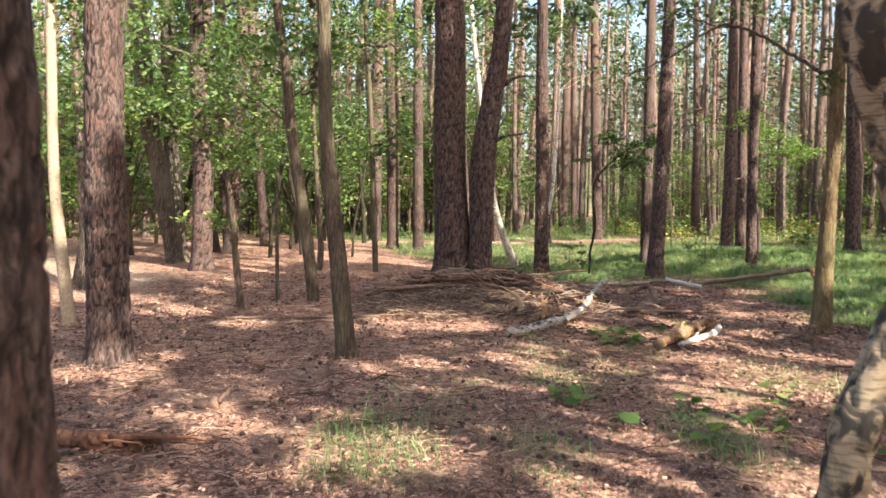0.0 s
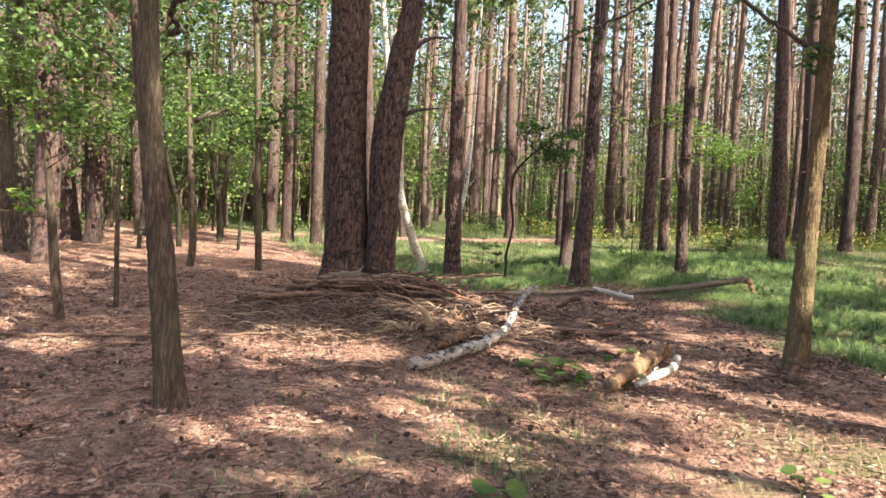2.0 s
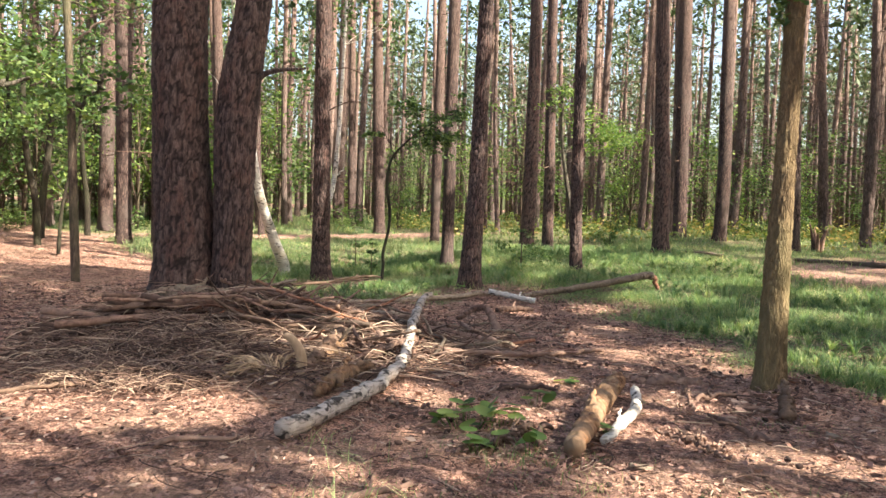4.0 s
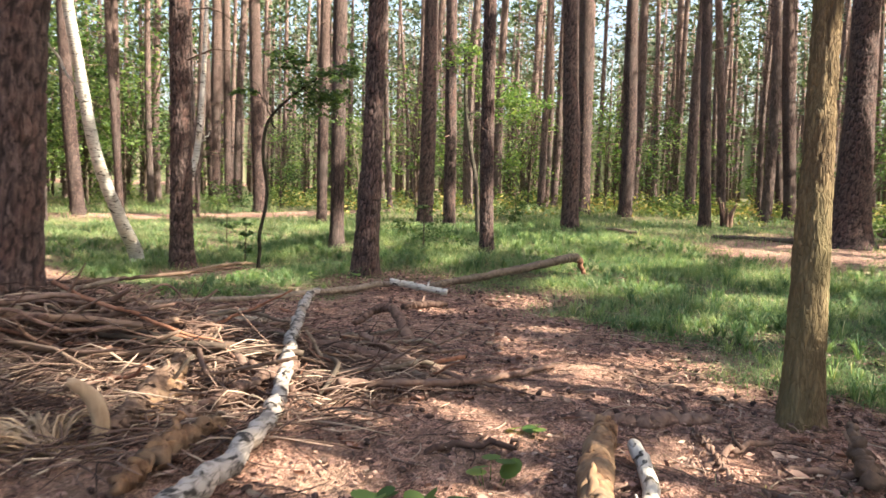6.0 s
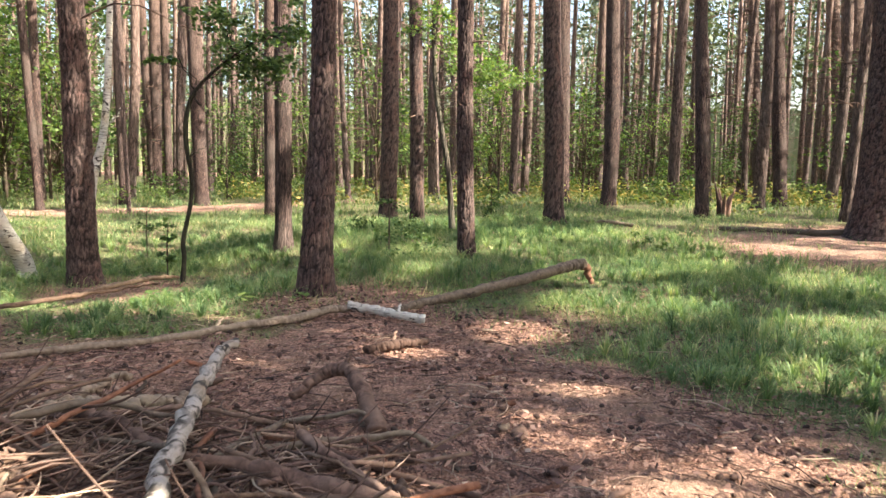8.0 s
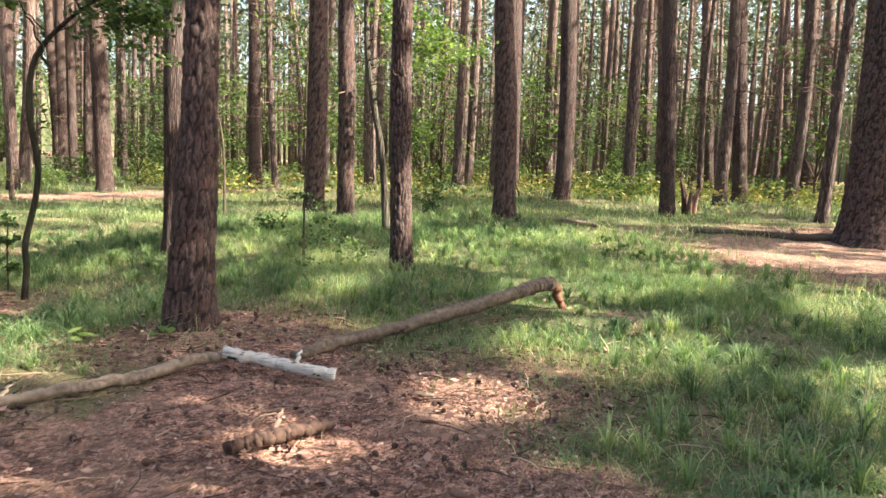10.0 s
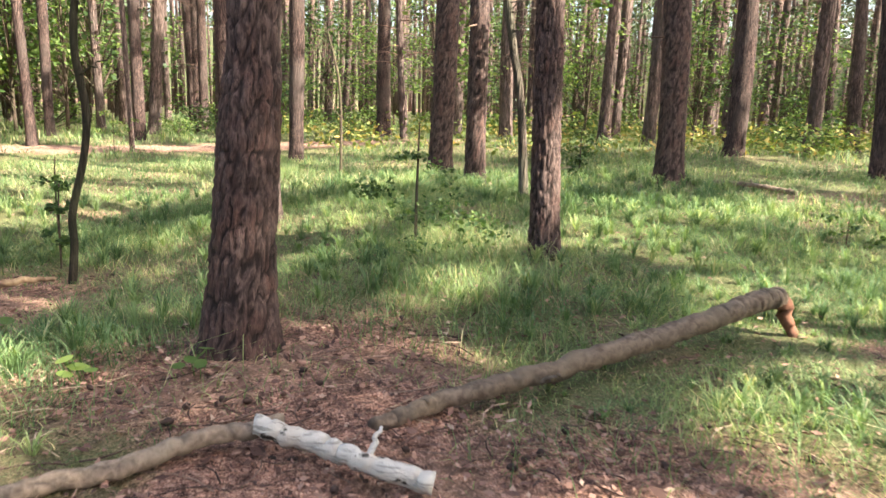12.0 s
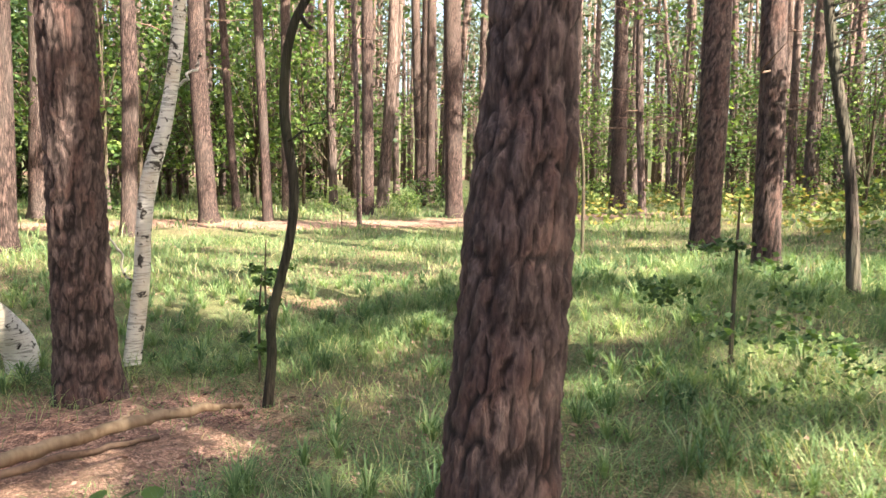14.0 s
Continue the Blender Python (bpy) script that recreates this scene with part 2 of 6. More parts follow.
def ground_material():
    m, nodes, links, bsdf = node_material("forest_floor", 0.95)
    vec = coords(nodes, links, (1, 1, 1), False)
    needles = noise_tex(nodes, links, vec, 55.0, 6, 1.5)
    patch = noise_tex(nodes, links, vec, 1.1, 5)
    clods = noise_tex(nodes, links, vec, 9.0, 6, 0.5)
    mid = noise_tex(nodes, links, vec, 20.0, 5, 2.0)
    litter = ramp(nodes, links, needles, [(0.34, (0.075, 0.038, 0.030)), (0.5, (0.30, 0.168, 0.128)), (0.66, (0.56, 0.37, 0.29))])
    litter = mix(nodes, links, 1.0, litter, ramp(nodes, links, clods, [(0.36, (0.50, 0.47, 0.47)), (0.62, (1.35, 1.3, 1.25))]), "MULTIPLY")
    litter = mix(nodes, links, 1.0, litter, ramp(nodes, links, mid, [(0.38, (0.42, 0.38, 0.37)), (0.5, (1.0, 1.0, 1.0)), (0.66, (1.35, 1.28, 1.22))]), "MULTIPLY")
    litter = mix(nodes, links, ramp(nodes, links, patch, [(0.45, (0, 0, 0)), (0.72, (0.55, 0.55, 0.55))]), litter, (0.40, 0.27, 0.19))
    green = ramp(nodes, links, needles, [(0.3, (0.045, 0.06, 0.025)), (0.55, (0.12, 0.15, 0.055)), (0.75, (0.26, 0.24, 0.12))])
    at = nodes.new("ShaderNodeAttribute")
    at.attribute_name = "cover"
    f = nodes.new("ShaderNodeMath")
    f.operation = "MULTIPLY_ADD"
    links.new(clods, f.inputs[0])
    f.inputs[1].default_value = 0.5
    links.new(at.outputs["Fac"], f.inputs[2])
    col = mix(nodes, links, ramp(nodes, links, f.outputs[0], [(0.45, (0, 0, 0)), (0.85, (0.85, 0.85, 0.85))]), litter, green)
    at2 = nodes.new("ShaderNodeAttribute")
    at2.attribute_name = "sand"
    col = mix(nodes, links, at2.outputs["Fac"], col, mix(nodes, links, needles, (0.27, 0.19, 0.14), (0.42, 0.32, 0.25)))
    links.new(col, bsdf.inputs["Base Color"])
    bump(nodes, links, bsdf, mix(nodes, links, 0.45, needles, clods), 1.0, 0.045)
    return m


FLOOR = ground_material()


# ---- geometry helpers ----
def raw_mesh(name, verts, faces, material, tone=None, smooth=False):
    """A mesh out of arrays: verts n x 3, faces m x 3 or m x 4, one tone a vertex."""
    me = bpy.data.meshes.new(name)
    verts, faces = np.asarray(verts, np.float32), np.asarray(faces, np.int32)
    k = faces.shape[1]
    me.vertices.add(len(verts))
    me.vertices.foreach_set("co", verts.ravel())
    me.loops.add(faces.size)
    me.loops.foreach_set("vertex_index", faces.ravel())
    me.polygons.add(len(faces))
    me.polygons.foreach_set("loop_start", np.arange(0, faces.size, k, dtype=np.int32))
    me.polygons.foreach_set("loop_total", np.full(len(faces), k, np.int32))
    if smooth:
        me.polygons.foreach_set("use_smooth", np.ones(len(faces), bool))
    me.update(calc_edges=True)
    if tone is not None:
        a = me.attributes.new("tone", "FLOAT", "POINT")
        a.data.foreach_set("value", np.asarray(tone, np.float32))
    me.materials.append(material)
    return me


def thing(name, x, y, z, label, category, group="", kind=""):
    ob = new(name)
    ob.location = (x, y, z)
    ob.empty_display_size = 0.2
    return tagged(ob, label, category, group, kind)


def child(name, me, parent, label=""):
    ob = new(name, me)
    ob.parent = parent
    return tagged(ob, label)


@functools.lru_cache(maxsize=64)
def noise_table(seed, rows):
    return np.random.default_rng(seed).random((rows, 256))


def lattice(u, v, seed, period=0):
    """Smooth value noise on a plan; it repeats every period cells in u."""
    table = noise_table(seed, period or 256)
    iu, iv = np.floor(u).astype(int), np.floor(v).astype(int)
    fu, fv = u - iu, v - iv
    fu, fv = fu * fu * (3 - 2 * fu), fv * fv * (3 - 2 * fv)
    n = table.shape[0]
    a, b = table[iu % n, iv % 256], table[(iu + 1) % n, iv % 256]
    c, d = table[iu % n, (iv + 1) % 256], table[(iu + 1) % n, (iv + 1) % 256]
    return (a * (1 - fu) + b * fu) * (1 - fv) + (c * (1 - fu) + d * fu) * fv


def spline(points, steps):
    """Points (any number of columns) smoothed through by Catmull-Rom."""
    p = np.asarray(points, float)
    if len(p) == 2:
        t = np.linspace(0, 1, steps)[:, None]
        return p[0] * (1 - t) + p[1] * t
    e = np.vstack([2 * p[0] - p[1], p, 2 * p[-1] - p[-2]])
    s = np.linspace(0, len(p) - 1 - 1e-6, steps)
    i = s.astype(int)
    t = (s - i)[:, None]
    a, b, c, d = e[i], e[i + 1], e[i + 2], e[i + 3]
    return 0.5 * (2 * b + (c - a) * t + (2 * a - 5 * b + 4 * c - d) * t ** 2 + (3 * b - a - 3 * c + d) * t ** 3)


def tube(points, steps=12, sides=8, bark=0.0, seed=0, wobble=0.0, cell=0.055):
    """A stem through points (x, y, z, radius): vertices and faces, closed at both ends. bark: depth of the fissures."""
    q = spline(points, steps)
    c, r = q[:, :3], np.maximum(q[:, 3], 0.001)
    if wobble:
        c = c + wobble * (np.stack([lattice(np.arange(steps) * 0.7, np.full(steps, k * 9.0), seed + 3) for k in range(3)], 1) - 0.5)
    tan = np.gradient(c, axis=0)
    tan /= np.linalg.norm(tan, axis=1)[:, None] + 1e-9
    ref = np.array([0.0, 1.0, 0.0]) if abs(tan[0][1]) < 0.8 else np.array([0.0, 0.0, 1.0])
    a = np.cross(tan, ref)
    a /= np.linalg.norm(a, axis=1)[:, None] + 1e-9
    b = np.cross(tan, a)
    th = np.linspace(0, 2 * np.pi, sides, endpoint=False)
    rr = np.repeat(r[:, None], sides, 1)
    if bark:
        length = np.concatenate([[0], np.cumsum(np.linalg.norm(np.diff(c, axis=0), axis=1))])
        n = max(6, int(2 * np.pi * r[len(r) // 3] / cell))
        u, v = np.meshgrid(th / (2 * np.pi) * n, length / (cell * 3.6))
        w = lattice(u * 1.0, v * 1.7, seed + 5, n)
        crack = np.abs(2 * lattice(u + 0.9 * w, v + 0.8 * w, seed, n) - 1)
        crack = np.clip(crack / 0.38, 0, 1)
        fine = lattice(u * 2, v * 5, seed + 9, n * 2)
        rr = rr - bark * (1 - crack) - bark * 0.35 * fine + bark * 0.5
    ring = c[:, None] + (a[:, None] * np.cos(th)[None, :, None] + b[:, None] * np.sin(th)[None, :, None]) * rr[..., None]
    verts = ring.reshape(-1, 3)
    i, j = np.meshgrid(np.arange(steps - 1), np.arange(sides), indexing="ij")
    k = (j + 1) % sides
    faces = np.stack([i * sides + j, (i + 1) * sides + j, (i + 1) * sides + k, i * sides + k], -1).reshape(-1, 4)
    ends = len(verts)
    verts = np.vstack([verts, c[:1], c[-1:]])
    jj = np.arange(0, sides, 2)
    cap0 = np.stack([np.full(len(jj), ends), jj, (jj + 1) % sides, (jj + 2) % sides], 1)
    base = (steps - 1) * sides
    cap1 = np.stack([np.full(len(jj), ends + 1), base + (jj + 2) % sides, base + (jj + 1) % sides, base + jj], 1)
    return verts, np.vstack([faces, cap0, cap1])


def join(parts):
    """Joins (verts, faces) pairs."""
    vs, fs, n = [], [], 0
    for v, f in parts:
        vs.append(v)
        fs.append(f + n)
        n += len(v)
    return np.vstack(vs), np.vstack(fs)


def leaf_quads(centres, length, width, r=rng, flat=0.0):
    """Small folded leaves: four corners each, turned at random round each centre."""
    n = len(centres)
    d = r.normal(size=(n, 3))
    d[:, 2] *= 1 - flat
    d /= np.linalg.norm(d, axis=1)[:, None]
    s = np.cross(d, r.normal(size=(n, 3)) * (1, 1, 1 - flat) + (0, 0, flat * 2))
    s /= np.linalg.norm(s, axis=1)[:, None] + 1e-9
    L = (length * r.uniform(0.6, 1.3, n))[:, None]
    W = (width * r.uniform(0.6, 1.3, n))[:, None]
    v = np.stack([centres - d * L / 2, centres + s * W / 2, centres + d * L / 2, centres - s * W / 2], 1).reshape(-1, 3)
    return v, np.arange(4 * n).reshape(-1, 4), np.repeat(r.random(n), 4)


# ---- lie of the land ----
LAND = np.array([(0, 0, 0), (1, 4, -.08), (-1, 8, -.12), (1.5, 9.4, -.22), (2, 10.9, -.2), (4.6, 9.8, -.17), (4.8, 16.7, -.2), (5.3, 15.5, -.25), (7.4, 18.1, -.01), (8, 16.3, -.14),
                 (11.7, 20.5, .1), (16.5, 25.5, .3), (17, 22.3, .2), (3.9, 20.05, -.38), (2.75, 19.9, -.36), (4.6, 25.6, -.2), (-1.6, 18.5, -.13), (8, 21.3, .12), (3, 12, -.17), (.7, 10.7, -.12)])


def land(x, y):
    """The ground's height, with the mound under the forked pine."""
    x, y = np.asarray(x, float), np.asarray(y, float)
    s, w = 0, 0
    for a, b, c in LAND:
        k = 1 / ((x - a) ** 2 + (y - b) ** 2 + 1.5) ** 2
        s, w = s + k * c, w + k
    h = s / w
    h = h + 0.42 * np.exp(-((x - 0.35) ** 2 + (y - 13.0) ** 2) / 0.9) + 0.10 * np.exp(-((x - 1.3) ** 2 + (y - 12.1) ** 2) / 1.4)
    return h


GRASS_EDGE = np.array([(-30, 90), (-2.2, 29), (-1.7, 26.2), (0.2, 22), (1.0, 19), (1.5, 16.9), (1.6, 15.5), (2.5, 15.4), (3.6, 15.6), (4.8, 16.2), (5.9, 15.9), (6.4, 14.9), (5.9, 13.6),
                       (5.8, 12.4), (5.5, 11.2), (5.6, 10), (5.9, 8), (6.4, 3), (90, 3), (90, 90)])


def in_grass(x, y):
    inside = np.zeros(np.shape(x), bool)
    p = GRASS_EDGE
    for (x0, y0), (x1, y1) in zip(p, np.roll(p, -1, 0)):
        cross = ((y0 > y) != (y1 > y)) & (x < (x1 - x0) * (y - y0) / (y1 - y0 + 1e-12) + x0)
        inside ^= cross
    return inside


def cover(x, y):
    """How much of the floor grass covers, 0 to 1."""
    x, y = np.asarray(x, float), np.asarray(y, float)
    jx, jy = 0.9 * (lattice(x * 1.3 + 50, y * 1.3 + 50, 1) - 0.5), 0.9 * (lattice(x * 1.3 + 50, y * 1.3 + 50, 2) - 0.5)
    c = 0
    for dx, dy in ((0, 0), (.25, .1), (-.25, -.1), (.1, -.25), (-.1, .25)):
        c = c + in_grass(x + jx + dx, y + jy + dy) * 0.2
    for a, b, r, k in ((5.2, 16.9, 0.75, .9), (4.3, 16.9, .5, .7), (13.3, 17.0, 1.5, .9), (15.6, 17.3, 2.0, .9), (6.1, 14.9, 0.7, .8), (8.5, 15.7, .35, .8), (2.9, 19.3, .95, .9), (4.0, 22.6, 0.7, .4), (9.6, 22.7, .5, .5), (13.2, 20.3, .9, .5)):
        c = c * (1 - k * np.clip(1.6 - np.hypot(x - a, y - b) / r, 0, 1))
    track = np.abs(y - 32.8 - 0.12 * (x - 2) + 1.6 * (lattice(x * .3 + 60, y * 0 + 5, 19) - .5))
    c = c * np.clip((track - .7) / .8, .03, 1)
    patchy = np.clip(lattice(x * 0.55 + 40, y * 0.55 + 40, 4) * 2.0 - 0.45, 0.25, 1) * np.clip(lattice(x * 1.7 + 40, y * 1.7 + 40, 8) * 2.6 - 0.35, 0.1, 1)
    near = np.clip((x + 0.6) / 1.5, 0, 1) * np.clip((9.5 - y) / 3, 0, 1)
    sparse = near * np.clip(lattice(x * 1.6 + 40, y * 1.6 + 40, 6) * 2.6 - 1.15, 0, 1) * 0.55
    return np.clip(np.maximum(c * (0.45 + 0.55 * patchy), sparse), 0, 1)


def sand(x, y):
    """The trodden track at the far left and a few bare spots."""
    s = np.clip(1.3 - np.abs(y - (19.5 - 1.05 * (x + 10))) / 1.8, 0, 1) * (x < -5.5) * np.clip((-5.5 - x), 0, 1)
    for a, b, r, k in ((14.2, 17.0, 1.7, .25), (4.0, 33.0, 3.0, .0)):
        s = np.maximum(s, k * np.clip(1.4 - np.hypot(x - a, y - b) / r, 0, 1))
    s = np.maximum(s, 0.2 * (np.abs(y - 32.8 - 0.12 * (x - 2)) < 1.0))
    return np.clip(s, 0, 1)


def build_ground():
    def axis(lo, hi, step):
        mid = np.arange(lo, hi, step)
        out = step * 1.28 ** np.arange(1, 29)
        out = np.cumsum(out)
        out = out[out < 900]
        return np.concatenate([lo - out[::-1], mid, hi + out])
    xs, ys = axis(-9, 18, 0.11), axis(-1, 34, 0.11)
    X, Y = np.meshgrid(xs, ys, indexing="ij")
    fade = np.clip(1.3 - np.hypot(X - 4, Y - 14) / 40, 0, 1)
    Z = land(X, Y) + fade * (0.05 * (lattice(X * 1.4 + 90, Y * 1.4 + 90, 11) - 0.5) + 0.045 * (lattice(X * 5 + 90, Y * 5 + 90, 12) - 0.5) + 0.03 * (lattice(X * 11 + 90, Y * 11 + 90, 13) - 0.5))
    n, m = X.shape
    i, j = np.meshgrid(np.arange(n - 1), np.arange(m - 1), indexing="ij")
    f = np.stack([i * m + j, (i + 1) * m + j, (i + 1) * m + j + 1, i * m + j + 1], -1).reshape(-1, 4)
    me = raw_mesh("ground", np.stack([X, Y, Z], -1).reshape(-1, 3), f, FLOOR, smooth=True)
    for name, fn in (("cover", cover), ("sand", sand)):
        a = me.attributes.new(name, "FLOAT", "POINT")
        a.data.foreach_set("value", np.asarray(fn(X, Y), np.float32).ravel())
    ob = new("ground", me)
    tagged(ob, "forest floor of red-brown needle litter giving way to grass", "ground", kind="structure")


build_ground()

# ---- gaps cut in the crowns to let the sun onto these spots (x, y, radius) ----
SUN_GAPS = [(-5.2, 12.7, .8), (-4.0, 11.4, .7), (-2.7, 10.1, .5), (-0.1, 7.7, .45), (-0.6, 7.4, .35), (0.8, 8.1, .4), (5.2, 11.3, .55), (4.5, 11.4, .4), (2.4, 6.7, .5), (3.1, 6.7, .4),
          (-0.4, 4.8, .5), (0.9, 4.3, .5), (5.2, 10.7, .4), (2.0, 10.3, .4), (0.3, 10.1, .5), (3.2, 10.3, .3)]
SUN_GAPS += [(6.0, 14.8, .4), (3.2, 11.0, .3), (2.0, 25.7, 1.3), (3.4, 23.3, 1.2), (4.6, 24.0, 1.0), (4.4, 27.9, 1.5), (8.9, 22.2, .9), (13.1, 20.4, 1.3), (12.0, 18.4, .9), (6.0, 14.6, .5),
           (7.8, 15.6, .4), (14.5, 17.3, 1.2), (7.0, 26.0, 1.2), (0.6, 28.5, 1.3), (-8, 20.5, 2.0), (-10.5, 21.5, 2.2), (9.5, 25.5, .8), (6.5, 10.5, .9), (7.6, 9.4, .9)]
SUN_GAPS += [(3.0, 33, 2.0), (8.0, 34, 2.0), (-6.5, 13.3, .8), (-3.0, 25.5, 1.2), (17, 20, 1.2), (19, 24, 1.5), (11, 28, 1.3), (-3.3, 7.2, .5)]
SUN_GAPS += [(7.5, 15, 1.0), (8.5, 16.8, .9), (9.2, 18.5, .8), (6.3, 17.9, .45), (7.0, 19.3, .7), (5.8, 19.4, .4), (6.2, 21, .8), (5.2, 21.5, .6), (8.2, 13.2, .8), (6.8, 12.2, .6), (2.0, 4.2, .4), (3.9, 5.2, .5), (2.8, 8.2, .35)]
SUN_GAPS += [(10, 17, 1.0), (11, 19.5, 1.0), (9, 20, .8), (12.5, 16.5, 1.0), (14.5, 20, 1.3), (10.5, 23.5, 1.2), (8.5, 24.5, 1.0), (7, 23, 1.0), (15.5, 17, 1.2), (9.0, 13.0, .8)]
SUN_GAPS += [(4.5, 10.4, .3), (4.1, 10.9, .3), (3.7, 11.3, .3), (3.3, 11.8, .3), (-5.9, 10.2, .5), (-5.4, 9.7, .4), (-6.4, 10.8, .5)]
SUN_GAPS += [(2.6, 9.5, .4), (3.3, 9.1, .4), (1.3, 5.3, .35), (1.9, 6.0, .3), (3.9, 9.6, .35), (1.0, 7.2, .3), (4.6, 12.4, .35), (5.2, 12.9, .35)]
SUN_GAPS = np.array(SUN_GAPS)
# stems kept shaded by uncut crowns, to head height and more: (x, y)
SHADED = [(-2.2, 4.8), (-1.5, 3.6), (3.6, 18.6), (3.2, 19.5), (2.6, 18.9), (5.4, 18.4), (4.82, 17.2), (0.2, 13.0), (0.6, 12.7), (2.64, 20.2), (7.5, 18.3), (-0.98, 7.85), (-1.0, 1.6), (12.2, 22.4), (-2.1, 12.6), (5.7, 21.3), (3.9, 19.9), (3.9, 15.0)]
_slope = 1 / math.tan(radians(SUN_ELEVATION))


def in_sun_gap(c):
    """Which of the points c to cut from the crowns for sunny spots."""
    gx, gy = c[:, 0] - SUN_FROM[0] * _slope * (c[:, 2] + .15), c[:, 1] - SUN_FROM[1] * _slope * (c[:, 2] + .15)
    hit = np.zeros(len(c), bool)
    for x, y, r in SUN_GAPS:
        hit |= (gx - x) ** 2 + (gy - y) ** 2 < r * r
    u, v = gx * .72 + gy * .69, -gx * .69 + gy * .72
    far = np.clip((np.hypot(gx - 3, gy - 8) - 5) / 16, 0, 1)
    for x, y in SHADED:
        w = (gx - x) * -.69 + (gy - y) * .72
        s = np.abs((gx - x) * .72 + (gy - y) * .69)
        far = np.where((w > -.6) & (w < 4.5) & (s < .55), -1.6, far)
    return hit | (lattice(u * .75 + 300, v * .38 + 300, 77) > .70 - .32 * far)


# ---- trees ----
HEIGHT = 17.0


def crown_mesh(x, y, z, stem, top, r, clumps, per, leaf=(0.46, 0.22), material=NEEDLES, spread=2.3, low=9.5):
    """A pine's crown: tufts at the ends of limbs. stem gives the trunk's place by height."""
    h = low + (top - low) * r.random(clumps) ** 0.8
    reach = spread * np.clip(1.15 - (h - low) / (top - low), 0.15, 1) * np.sqrt(r.random(clumps)) + 0.2
    a = r.random(clumps) * 2 * np.pi
    mid = stem(h) + np.stack([np.cos(a) * reach, np.sin(a) * reach, 0.15 * reach], 1)
    pts = np.repeat(mid, per, 0) + r.normal(size=(clumps * per, 3)) * (0.34, 0.34, 0.2)
    # leave out tufts to shape where sun and shade fall
    pts = pts[~in_sun_gap(pts + (x, y, z))]
    if len(pts) < 4:
        pts = np.array([(0, 0, top)] * 4)
    v, f, t = leaf_quads(pts, *leaf, r)
    return raw_mesh("crown", v, f, material, t)


def dead_branchwork(stem, r, n):
    """The fine dead side branches that stay on a pine below its crown."""
    out = []
    for _ in range(n):
        h, a, L = r.uniform(2.2, 10.5), r.random() * 6.28, r.uniform(.4, 1.9)
        p = stem(np.array([h]))[0]
        q = [(*p, .014), (p[0] + math.cos(a) * L * .5, p[1] + math.sin(a) * L * .5, h + L * r.uniform(-.05, .2), .009), (p[0] + math.cos(a + .4) * L, p[1] + math.sin(a + .4) * L, h + L * r.uniform(-.3, .1), .003)]
        out.append(tube(q, 5, 4))
        for k in range(2):
            b, m = a + r.uniform(-1.1, 1.1), q[1]
            out.append(tube([(m[0], m[1], m[2], .007), (m[0] + math.cos(b) * L * .3, m[1] + math.sin(b) * L * .3, m[2] + r.uniform(-.2, .12) * L, .003)], 3, 4))
    return raw_mesh("branchwork", *join(out), DEADWOOD)


